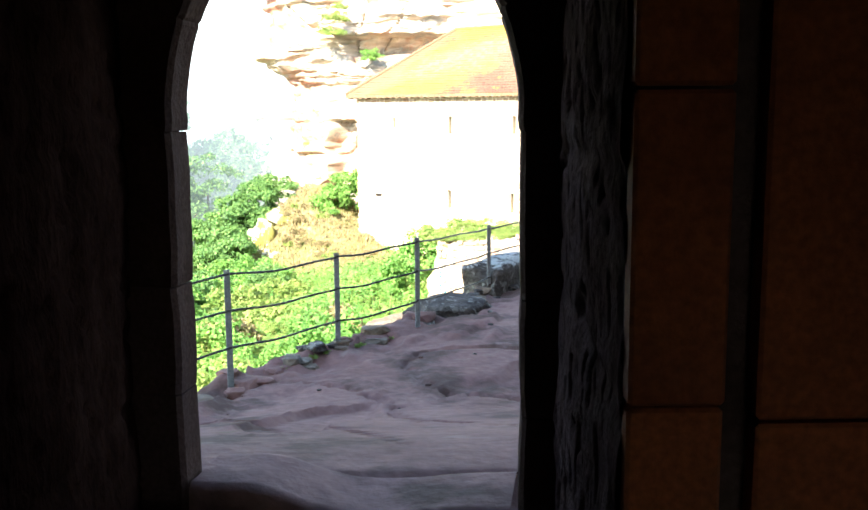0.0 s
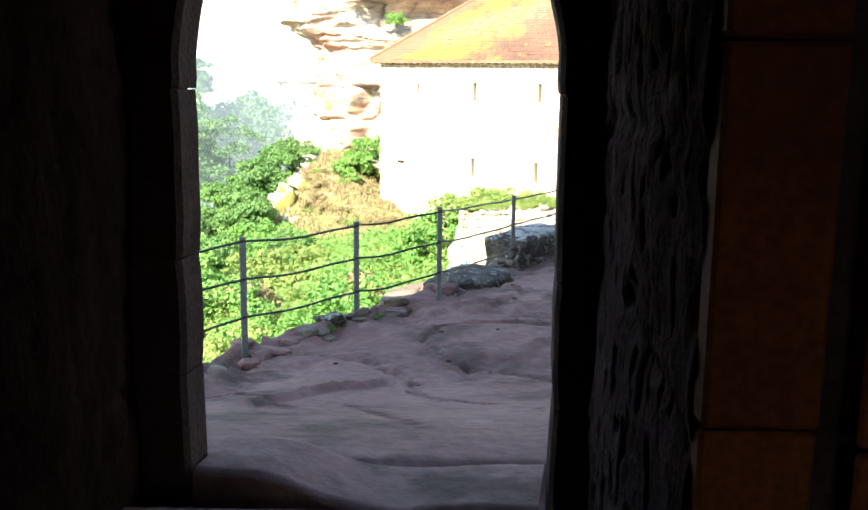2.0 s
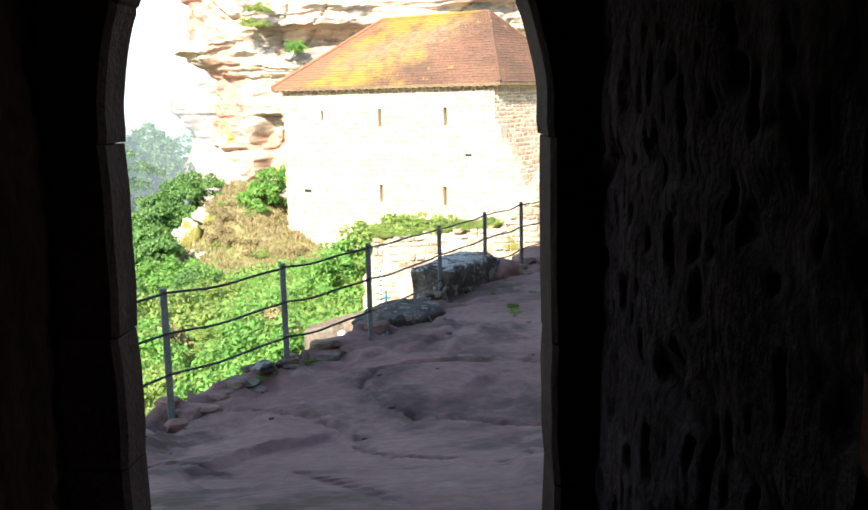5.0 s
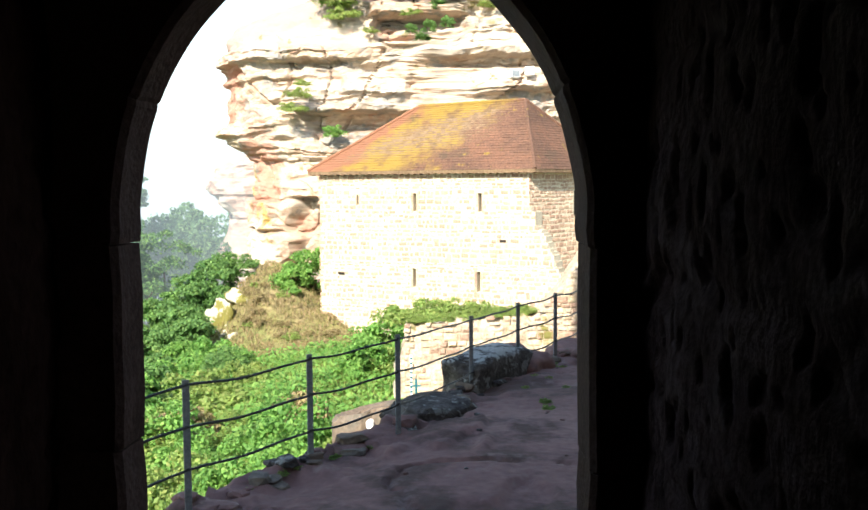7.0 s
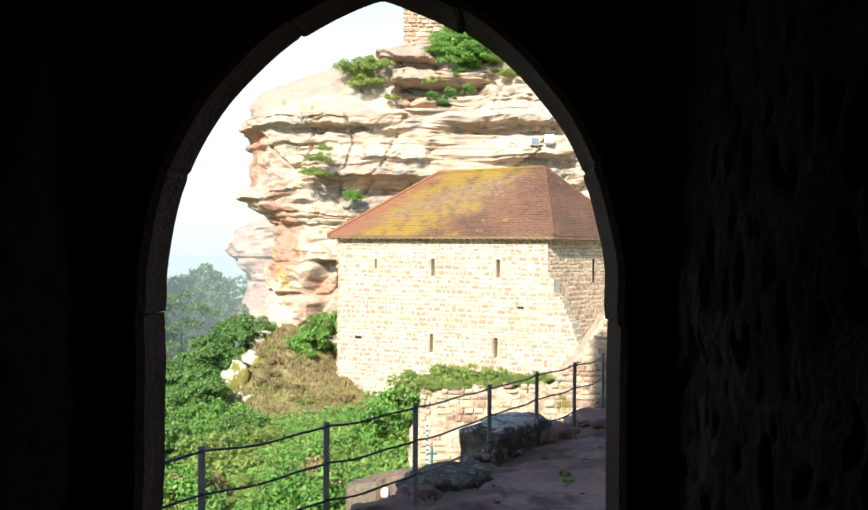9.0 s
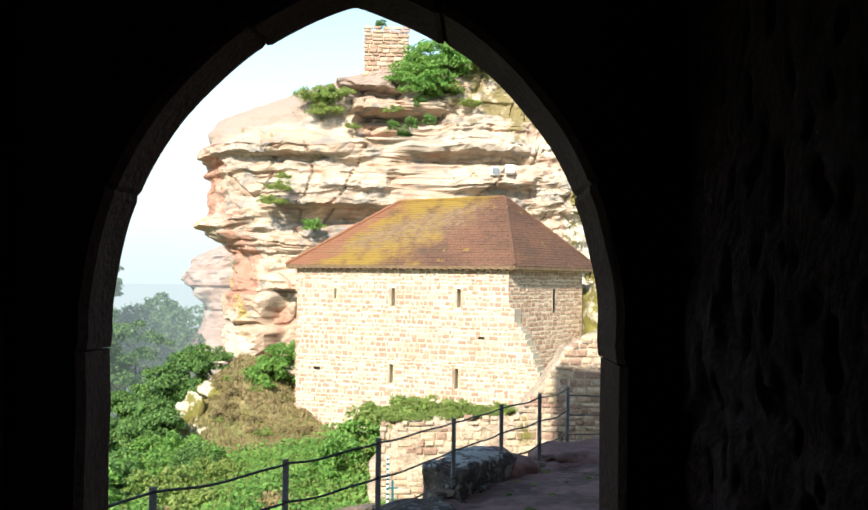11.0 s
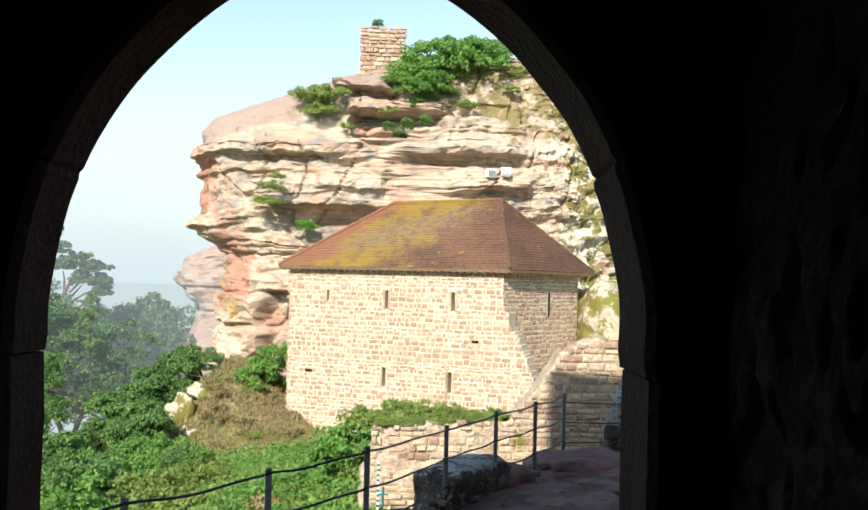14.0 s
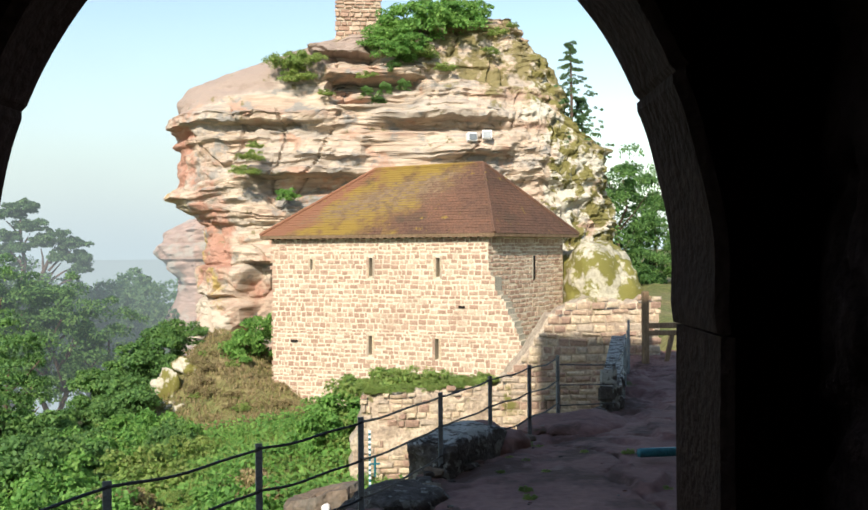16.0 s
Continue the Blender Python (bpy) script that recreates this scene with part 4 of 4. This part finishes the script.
while placed < 175:
    x, y = rng.uniform(-17, 3), rng.uniform(10.5, 41)
    if beyond_edge(x, y) < 1.7 or abs(x) > 0.42 * y + 2 or x > 1.0 + 0.06 * (y - 14):
        continue
    mound = math.exp(-((x + 3.8) / 4.2) ** 2 - ((y - 40.5) / 6.0) ** 2)
    if mound > 0.42 or (x > -4.5 and 22 < y and rng.random() < 0.8):
        continue
    near = step(24, 12, y)
    sc = rng.uniform(0.6, 1.45) * (1 - 0.35 * near) * (0.65 if x > -4.5 and y > 22 else 1.0)
    bush(rng.choice((0, 2, 2, 1, 4, 0) if x < -5 else (0, 2, 2, 5, 4)) if x > -9 else rng.choice((0, 1, 3, 3)), x, y, land(x, y) - 0.15, sc, "leafy green bush on the valley slope", "bushes on the slope")
    placed += 1
for x, y, z, sc, k in ((-6.6, 45.0, -3.1, 1.2, 1), (-7.4, 44.4, -3.8, 1.3, 1), (-8.2, 44.0, -4.4, 1.35, 1), (-9.0, 43.6, -5.0, 1.35, 1), (-9.8, 43.2, -5.5, 1.35, 1), (-7.3, 43.6, -4.9, 1.15, 1), (-8.1, 43.2, -5.5, 1.25, 1), (-8.9, 42.8, -6.1, 1.3, 1), (-9.8, 42.4, -6.6, 1.3, 1), (-7.7, 42.4, -6.3, 1.1, 0), (-8.7, 41.9, -7.0, 1.2, 0)):
    bush(k, x, y, z, sc, "dark green shrub at the foot of the cliff", "shrubs under the cliff")
for x, y, z, sc, k in ((-3.3, 42.2, -3.3, 1.0, 0), (-2.9, 42.6, -2.4, 0.95, 0)):
    bush(k, x, y, z, sc, "green shrub against the corner of the house")
for x, y, z, sc, k in ((0.5, 31.5, -4.1, 1.1, 0), (1.2, 32.0, -3.5, 1.2, 2), (1.9, 32.4, -3.3, 1.15, 2), (2.8, 32.2, -3.0, 0.85, 2), (0.0, 30.0, -4.6, 1.0, 0), (3.7, 31.8, -2.8, 0.7, 2), (0.9, 30.6, -4.2, 0.9, 2)):
    bush(k, x, y, z, sc, "light green bush in front of the house", "bushes before the house")
for x, y, z, sc, k in ((2.7, 46.4, 10.8, 1.0, 0), (3.7, 46.6, 11.1, 1.3, 0), (4.8, 46.8, 11.4, 1.35, 0), (5.9, 47.1, 11.7, 1.3, 0), (6.9, 47.4, 12.1, 1.1, 0), (4.2, 46.0, 10.5, 0.8, 2), (-1.9, 45.6, 9.7, 0.9, 2), (-1.0, 45.7, 10.0, 0.9, 2), (-1.3, 45.5, 9.2, 0.75, 2), (3.0, 45.6, 10.1, 0.85, 0), (3.8, 45.5, 10.4, 0.95, 0), (2.4, 45.9, 10.6, 0.8, 4), (2.6, 44.7, 8.5, 0.45, 1), (3.3, 44.7, 8.7, 0.4, 1), (1.7, 44.8, 8.5, 0.35, 1), (-0.1, 44.9, 8.6, 0.35, 2), (8.2, 47.2, 11.9, 0.45, 2), (5.4, 45.6, 9.9, 0.5, 2), (3.0, 45.6, 9.6, 0.45, 1), (1.8, 45.5, 9.5, 0.45, 2), (7.6, 46.4, 10.9, 0.4, 2), (2.3, 45.6, 8.0, 0.55, 1), (5.0, 45.8, 8.6, 0.4, 2)):
    bush(k, x, y, z, sc, "green bush growing on a ledge of the cliff", "bushes on the cliff")
for x, y, z, sc, k in ((-3.6, 44.0, 4.9, 0.6, 2), (-3.4, 43.9, 5.5, 0.55, 2), (-3.2, 44.0, 6.1, 0.35, 2), (-1.9, 44.1, 3.75, 0.5, 0), (8.8, 46.9, 12.3, 0.3, 2)):
    bush(k, x, y, z, sc, "small bright shrub rooted in a crack of the cliff", "shrubs in the cliff")
bush(1, 1.2, 48.6, 13.98, 0.42, "small bush on top of the tower stump")


for k in range(44):
    x, y = rng.gauss(-4.6, 1.7), rng.uniform(38.5, 42.2)
    if x < -2.9 or y < 39.5:
        bush(rng.choice((5, 5, 5, 2)), x, y, land(x, y) - 0.12, rng.uniform(0.16, 0.38), "low dry shrub on the grassy mound", "shrubs on the mound")
for k in range(24):
    u = rng.uniform(0.1, 3.5)
    bush(2, 0.9 + u, 27.5 + rng.uniform(-0.3, 0.3), table(CURTAIN_TOP, u)[0] - 0.22, rng.uniform(0.16, 0.34), "tuft of weeds on top of the ruined wall", "weeds on the wall")


def tree(name, label, at, height, crown_size, crown_at, mats, seed, clumps=46, per=110, clump=0.6, leaf=0.2, limbs=7, trunk=0.16):
    t = thing(name, label, "tree", at=at)
    r = random.Random(seed)
    pts = [(r.uniform(-0.12, 0.12) * k, r.uniform(-0.1, 0.1) * k, height * k / 6) for k in range(7)]
    part("trunk", tube(pts, [trunk * (1 - 0.12 * k) for k in range(7)], 8), M_BARK, t)
    for k in range(limbs):
        a = r.uniform(0, 6.28)
        h = height * r.uniform(0.5, 0.92)
        base = Vector(pts[min(6, int(h / height * 6))])
        tip = base + Vector((math.cos(a) * crown_size[0] * 0.75, math.sin(a) * crown_size[1] * 0.75, crown_size[2] * 0.45))
        part("limb", tube([base, base.lerp(tip, 0.5) + Vector((0, 0, -0.1)), tip], [trunk * 0.45, trunk * 0.3, trunk * 0.12], 5), M_BARK, t)
    vs, fs = leafage(seed, clumps, per, crown_size, clump, leaf, upper=-0.8)
    part("crown", ([(v[0], v[1], v[2] + crown_at - crown_size[2] * 0.9) for v in vs], fs), mats, t)
    return t


oak = tree("tree", "tall broad-leaved tree beyond the cliff", (18.2, 60, -4), 10, (2.7, 2.5, 5.6), 7.0, M_LEAF[1], 31, 110, 150, 0.75, 0.19)
copy_thing(oak, pose(21.2, 63, -4.5, 0, 0, 130))
copy_thing(oak, pose(16.6, 66, -6.0, 0, 0, 40))
slope_tree = tree("tree", "dark green tree on the misty valley side", (-12.2, 38, -9.9), 6.0, (1.9, 1.9, 2.9), 5.0, M_LEAF[1], 33, 60, 140, 0.55, 0.14)
for x, y, h, a, big in ((-14.2, 54, -9.6, 90, 1.3), (-17.0, 53.5, -9.0, 150, 1.35), (-19.5, 55, -9.2, 200, 1.45), (-15.6, 56.5, -10.0, 260, 1.35), (-12.4, 57, -11.0, 10, 1.3), (-18.3, 58, -9.6, 77, 1.5), (-13.2, 31, -10.4, 200, 1.0), (-13.6, 44, -9.4, 190, 1.05), (-15.6, 45, -8.9, 240, 1.1)):
    copy_thing(slope_tree, pose(x, y, h, 0, 0, a) @ Matrix.Scale(big, 4))
far_tree = tree("tree", "pale tree of the misty forest below the cliff", (-15, 64, -11.0), 9, (3.2, 3.2, 3.6), 7.6, M_LEAF[3], 35, 50, 100, 1.0, 0.3)
k = 0
for y in (62, 69, 77, 86):
    for x in np.arange(-36 - 0.25 * (y - 62), -9.5 - 0.1 * (y - 62), 4.2):
        copy_thing(far_tree, pose(float(x) + rng.uniform(-1.2, 1.2), y + rng.uniform(-2, 2), -11.6 + rng.uniform(-0.8, 0.8), 0, 0, rng.uniform(0, 360)))


def pine():
    t = thing("pine_tree", "umbrella-shaped pine with bare limbs in the mist", "tree", at=(-16.9, 58.5, -11))
    part("trunk", tube([(-0.6, 0, 0), (-0.4, 0, 5), (-0.1, 0, 9.5), (0.5, 0, 11.4), (1.2, 0, 12.9)], [0.26, 0.22, 0.17, 0.13, 0.06], 8), M_BARK, t)
    part("trunk", tube([(-0.4, 0.1, 5), (-0.7, 0.1, 9.5), (-0.4, 0, 12.2), (-0.7, 0, 14.4)], [0.2, 0.16, 0.12, 0.05], 8), M_BARK, t)
    r = random.Random(6)
    for px, pz, w, sx in ((-1.4, 14.6, 1.0, -0.6), (-0.5, 15.0, 0.9, -0.6), (-0.1, 13.9, 0.8, -0.5), (-1.6, 13.3, 0.9, -0.6), (-0.7, 12.7, 0.8, -0.5), (0.5, 13.0, 0.7, 0.6), (1.3, 13.3, 0.9, 1.0), (2.2, 12.9, 0.8, 0.9), (2.6, 12.1, 0.6, 0.7), (1.6, 12.2, 0.6, 0.7), (2.7, 11.5, 0.45, 0.6), (-2.0, 12.4, 0.7, -0.6)):
        part("limb", tube([(sx, 0, pz - 1.2), ((px + sx) * 0.5, r.uniform(-0.3, 0.3), pz - 0.5), (px, 0, pz - 0.05)], [0.08, 0.055, 0.03], 5), M_BARK, t)
        vs, fs = leafage(r.randint(0, 999), 34, 120, (w * 1.2, w, 0.55), 0.27, 0.14, 0.85)
        part("needles", ([(v[0] + px, v[1], v[2] + pz - 0.3) for v in vs], fs), M_LEAF[3], t)


pine()


def spruce(at, height, seed):
    t = thing("spruce_tree", "slender dark spruce at the edge of the cliff", "tree", at=at)
    part("trunk", tube([(0, 0, 0), (0.05, 0, height * 0.5), (0, 0, height)], [0.1, 0.07, 0.02], 6), M_BARK, t)
    r = random.Random(seed)
    pieces = []
    for k in range(95):
        h = height * (0.04 + 0.95 * k / 95)
        a = r.uniform(0, 6.28)
        L = (height - h) * 0.52 * r.uniform(0.6, 1.2) + 0.15
        vs, fs = leafage(seed + k, 4, 34, (L * 0.6, 0.14, 0.06), 0.13, 0.09)
        m = pose(math.cos(a) * L * 0.5, math.sin(a) * L * 0.5, h - 0.1 * L, 0, 10, math.degrees(a))
        pieces.append(([m @ Vector(v) for v in vs], fs))
    part("needles", joined(pieces), M_LEAF[3], t)


spruce((11.7, 47.2, 6.2), 5.6, 50)
spruce((12.5, 48.2, 4.6), 4.6, 120)


def tufts(n, region, height, seed):
    """Grass blades over a stretch of the slope."""
    r = random.Random(seed)
    vs, fs = [], []
    while len(fs) < n:
        x, y, ok = region(r)
        if not ok:
            continue
        z = land(x, y)
        for _ in range(4):
            a, h = r.uniform(0, 6.28), height * r.uniform(0.5, 1.3)
            px, py = x + r.uniform(-0.2, 0.2), y + r.uniform(-0.2, 0.2)
            dx, dy = math.cos(a) * 0.03, math.sin(a) * 0.03
            o = len(vs)
            vs += [(px - dx, py - dy, z - 0.05), (px + dx, py + dy, z - 0.05), (px + r.uniform(-0.5, 0.5) * h, py + r.uniform(-0.5, 0.5) * h, z + h)]
            fs.append((o, o + 1, o + 2))
    return vs, fs


def on_mound(r):
    x, y = r.gauss(-4.2, 2.4), r.gauss(41, 3.2)
    return x, y, x < 8 and not (x > -2.3 and y > 41 - 0.5 * (x + 2.3))


def on_slope(r):
    x, y = r.uniform(-9, 6), r.uniform(14, 41)
    return x, y, beyond_edge(x, y) > 1.2 and math.exp(-((x + 4.2) / 3.6) ** 2 - ((y - 41) / 4.5) ** 2) < 0.3 and not (x > -2.3 and y > 40.5 - 0.53 * (x + 2.3))


tagged(part("grass", tufts(22000, on_mound, 0.10, 3), M_GRASS), "dry brown and green grass on the mound", "grass", kind="stuff")
tagged(part("grass", tufts(26000, on_slope, 0.4, 4), M_LEAF[2]), "rough green grass on the valley slope", "grass", kind="stuff")


def ground_cover(n, seed):
    r = random.Random(seed)
    vs, fs = [], []
    while len(fs) < n:
        x, y = r.uniform(-16, 5), r.uniform(11, 42)
        if beyond_edge(x, y) < 0.5 or math.exp(-((x + 3.8) / 4.0) ** 2 - ((y - 41) / 5.0) ** 2) > 0.5:
            continue
        z = land(x, y) + r.uniform(0.0, 0.4)
        n1 = Vector((r.gauss(0, 0.5), r.gauss(-0.2, 0.5), 1)).normalized()
        t = n1.cross(Vector((r.gauss(0, 1), r.gauss(0, 1), 0.1))).normalized()
        b = n1.cross(t)
        L = r.uniform(0.045, 0.11)
        c = Vector((x, y, z))
        o = len(vs)
        vs += [c - t * L, c + b * L * 0.6, c + t * L, c - b * L * 0.6]
        fs.append((o, o + 1, o + 2, o + 3))
    return vs, fs


tagged(part("undergrowth", ground_cover(110000, 7), M_LEAF[0]), "leafy green undergrowth on the valley slope", "undergrowth", kind="stuff")


# ---- glowing sheets in place of morning mist in the valley, beyond the cliff ----
def haze_glow_material(name, colour, most, low, high):
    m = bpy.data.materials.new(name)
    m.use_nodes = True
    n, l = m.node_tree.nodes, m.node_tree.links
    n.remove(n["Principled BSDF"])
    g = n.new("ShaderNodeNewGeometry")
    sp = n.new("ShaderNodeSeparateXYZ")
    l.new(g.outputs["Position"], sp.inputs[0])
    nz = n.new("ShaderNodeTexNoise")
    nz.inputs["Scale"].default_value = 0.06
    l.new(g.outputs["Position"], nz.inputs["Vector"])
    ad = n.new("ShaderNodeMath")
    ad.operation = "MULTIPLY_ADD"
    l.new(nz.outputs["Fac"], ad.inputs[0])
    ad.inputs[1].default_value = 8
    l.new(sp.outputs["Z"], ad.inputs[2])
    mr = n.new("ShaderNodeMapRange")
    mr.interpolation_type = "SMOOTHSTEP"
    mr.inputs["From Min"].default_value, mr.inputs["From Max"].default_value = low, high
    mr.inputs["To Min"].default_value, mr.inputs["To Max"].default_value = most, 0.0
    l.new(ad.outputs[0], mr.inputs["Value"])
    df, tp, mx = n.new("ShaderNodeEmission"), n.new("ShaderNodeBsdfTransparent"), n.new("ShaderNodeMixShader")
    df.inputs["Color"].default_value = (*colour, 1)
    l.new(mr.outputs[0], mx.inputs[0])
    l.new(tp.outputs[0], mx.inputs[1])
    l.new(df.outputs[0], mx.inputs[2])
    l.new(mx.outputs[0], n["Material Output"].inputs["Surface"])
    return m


# Emission veils: they pale the trees and spur behind as haze would.
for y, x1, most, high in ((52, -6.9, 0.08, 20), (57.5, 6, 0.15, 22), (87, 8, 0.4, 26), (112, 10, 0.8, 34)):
    sheet = part("backdrop", ([(-260, y, -40), (x1, y, -40), (x1, y, 60), (-260, y, 60)], [(0, 1, 2, 3)]), haze_glow_material("valley_haze_glow", (0.42, 0.50, 0.53), most, 3, high))
    tagged(sheet, "glowing see-through sheet standing in for morning mist in the valley", "mist", kind="structure")

# ---- small things ----
lamp_label = "white box floodlight fixed to the rock face"
for x, z, turn in ((6.46, 6.85, 14), (7.16, 6.95, -10)):
    lamp = thing("floodlight", lamp_label, "floodlight", "floodlights on the cliff", at=(x * 0.985, 43.95, 1.75 + (z - 1.75) * 0.985))
    lamp.rotation_euler = (radians(-12), 0, radians(turn))
    part("housing", box(bmesh.new(), (-0.22, -0.12, -0.2), (0.22, 0.16, 0.2), 0.03), M_WHITE, lamp)
    part("lens", box(bmesh.new(), (-0.18, -0.14, -0.16), (0.18, -0.122, 0.12), 0.005), M_STEEL, lamp)
    part("bracket", box(bmesh.new(), (-0.04, 0.1, -0.12), (0.04, 1.4, -0.04), 0.01), M_STEEL, lamp)


def ring_wall(r0, r1, z0, z1):
    def at(u, v):
        a = 2 * math.pi * u
        prof = [(r1, z0), (r1, z1 - 0.1), (r1 - 0.05, z1), (r0 + 0.06, z1 - 0.03), (r0, z1 - 0.12), (r0, z1 - 0.9)]
        r, z = prof[round(v * 5)]
        k = 0.10 * fbm(math.cos(a) * 2, math.sin(a) * 2, z * 1.5) if v < 1 else 0
        return Vector((math.cos(a) * (r + k), math.sin(a) * (r + k), z + 0.15 * math.cos(a + 0.5) * (z > z0 + 0.5)))
    return grid(40, 5, at)


stump = part("round_stump", ring_wall(0.32, 0.62, -3.2, 0.0), M_STUMP)
stump.location = (-0.12, 17.0, -2.15)
tagged(stump, "round hollow stump of sandstone masonry in the ditch", "ruin")
spot = thing("spotlight", "small white spotlight on the round stone stump", "spotlight", at=(-0.08, 16.45, -2.3))
part("body", boulder((0.075, 0.09, 0.09), 2, 0.02, 3), M_WHITE, spot)
part("stem", tube([(0, 0, -0.3), (0, 0, -0.06)], 0.025, 8), M_STEEL, spot)

staff = thing("measuring_staff", "blue and white banded staff standing in the ditch", "staff", at=(0.76, 20, -4.9))
for k in range(26):
    part("band", box(bmesh.new(), (-0.022, -0.01, 1.85 + k * 0.05), (0.022, 0.01, 1.85 + k * 0.05 + 0.0485), 0.002), M_WHITE if k % 2 else M_BLUE, staff)
part("rod", box(bmesh.new(), (-0.02, -0.008, 0), (0.02, 0.008, 1.85), 0.002), M_STEEL, staff)
part("marker", joined([tube([(0.1, -0.02, 2.25), (0.1, -0.02, 2.65)], 0.025, 6), tube([(0.0, -0.02, 2.5), (0.2, -0.02, 2.5)], 0.02, 6)]), M_BLUE, staff, "dark blue cross marker")
pipe = part("pipe", tube([(0, 0, 0), (0.04, 0, 0), (0.9, 0.02, 0)], [0.045, 0.055, 0.055], 14), M_BLUE)
pipe.location = (3.52, 12.0, -0.60)
tagged(smooth(pipe), "glossy blue-green pipe lying on the rock path", "pipe")

# parapet beside the far stretch of the path
parapet = thing("parapet", "low parapet of grey sandstone blocks beside the path", "wall", at=(4.55, 16.0, -1.4))
pd = Vector((2.75, 8.6, 0)).normalized()
pn = Vector((pd.y, -pd.x, 0))
pm = Matrix(((pd.x, pn.x, 0, 0), (pd.y, pn.y, 0, 0), (0, 0, 1, 0), (0, 0, 0, 1)))
part("core", box(bmesh.new(), (0, -0.32, -0.6), (9.0, -0.02, 0.98), m=pm), M_LICHEN, parapet)
lay(Vector((0, 0, 0)) - pn * 0.02, pd, pn, 9.0, 0.0, 1.2, 0.26, 0.42, 0.06, 71, lambda u, z: 0 < u < 9 and z < 1.12, M_LICHEN, parapet, lambda u, z: u < 6)
lay(Vector((0, 0, 0)) - pd * 0.01 - pn * 0.34, pn, -pd, 0.34, 0.0, 1.1, 0.26, 0.3, 0.05, 72, lambda u, z: 0 < u < 0.36, M_LICHEN, parapet, lambda u, z: True)

# loose stones and plants on the ledge
for k in range(46):
    x, y = rng.uniform(-1.6, 3.2), rng.uniform(4.4, 14)
    if beyond_edge(x, y) > -0.12:
        continue
    r = rng.uniform(0.008, 0.026)
    ob = part("pebble", boulder((r * 1.3, r, r * 0.6), k, 0.3, 1), rng.choice((M_LICHEN, M_LEDGE, M_LEDGE)))
    ob.location = (x, y, ledge_height(x, y) + r * 0.2)
    tagged(ob, "small loose stone lying on the rock path", "stone", "loose stones")

# rubble and weeds along the brink
brink = random.Random(77)
for k in range(70):
    i = brink.randint(2, 9)
    (ax, ay), (bx, by) = EDGE[i], EDGE[i + 1]
    t = brink.random()
    off = brink.uniform(0.05, 0.45)
    d = Vector((bx - ax, by - ay, 0)).normalized()
    x, y = ax + (bx - ax) * t + d.y * off, ay + (by - ay) * t - d.x * off
    r = brink.uniform(0.04, 0.13)
    ob = part("stone", boulder((r * brink.uniform(1, 1.6), r, r * 0.5), k + 200, 0.4, 2), brink.choice((M_LICHEN, M_LEDGE, M_LEDGE, M_STUMP)))
    ob.matrix_world = pose(x, y, ledge_height(x, y) + r * 0.15, 0, 0, brink.uniform(0, 180))
    tagged(ob, "rough stone in the rubble edge of the ledge", "stone", "rubble along the brink")
for k in range(22):
    x, y = brink.uniform(1.9, 3.6), brink.uniform(10.5, 14.2)
    if k < 8:
        x, y = brink.uniform(-1.4, 0.2), 0
        y = 7.9 + 1.25 * (x + 1.3) + brink.uniform(-0.3, 0.0)
    if beyond_edge(x, y) < -0.1:
        bush(2, x, y, ledge_height(x, y) - 0.03, brink.uniform(0.035, 0.075), "small weed growing on the rock ledge", "weeds on the ledge")

# ---- wall stones, last ----
lay(Vector((0, 0, 0)), HW, HN, HLEN + 1.4, -5.2, EAVE - 0.02, 0.168, 0.25, 0.018, 31, house_front, M_BLOCK, front, lambda u, z: u > 6.6 and -3.2 < z < 1.9, gap=0.045, worn=0.22)
lay(Vector((HB.x - HA.x - 0.1, HB.y - HA.y + 0.05, 0)), SD, SN, SIDE_LEN - 0.2, -3, EAVE - 0.02, 0.175, 0.27, 0.02, 32, lambda u, z: 0 < u < SIDE_LEN - 0.2 and not (3.28 < u < 3.47 and 0.5 < z < 1.5), M_BLOCK, house, lambda u, z: u < 2.5 and z > -1, gap=0.045, worn=0.2)
lay(Vector((0, -0.01, 0)), Vector((1, 0, 0)), Vector((0, -1, 0)), 8.1, -6, 0.75, 0.19, 0.33, 0.05, 41, lambda u, z: -0.1 <= u < 8.2 and z < table(CURTAIN_TOP, u)[0] - 0.12 + (0.14 + 0.3 * step(4.2, 3.0, u)) * noise.noise(Vector((u * 1.6, 1, 1))) and (u > 3.4 or noise.noise(Vector((u * 1.2, 9, z * 1.4))) > -0.15), M_RUIN, curtain, lambda u, z: u > 2.6 and z > -3.6, gap=0.035, worn=0.26)
# Small holes drawn as near-black blocks in place of their shade.
for u, z, w, h in HOLES:
    part("putlog_hole_shade", box(bmesh.new(), (-w / 2, -0.2, z - h / 2), (w / 2, 0.062, z + h / 2), m=Matrix(((HW.x, HN.x, 0, HW.x * u), (HW.y, HN.y, 0, HW.y * u), (0, 0, 1, 0), (0, 0, 0, 1)))), M_OPENING_SHADE, house)
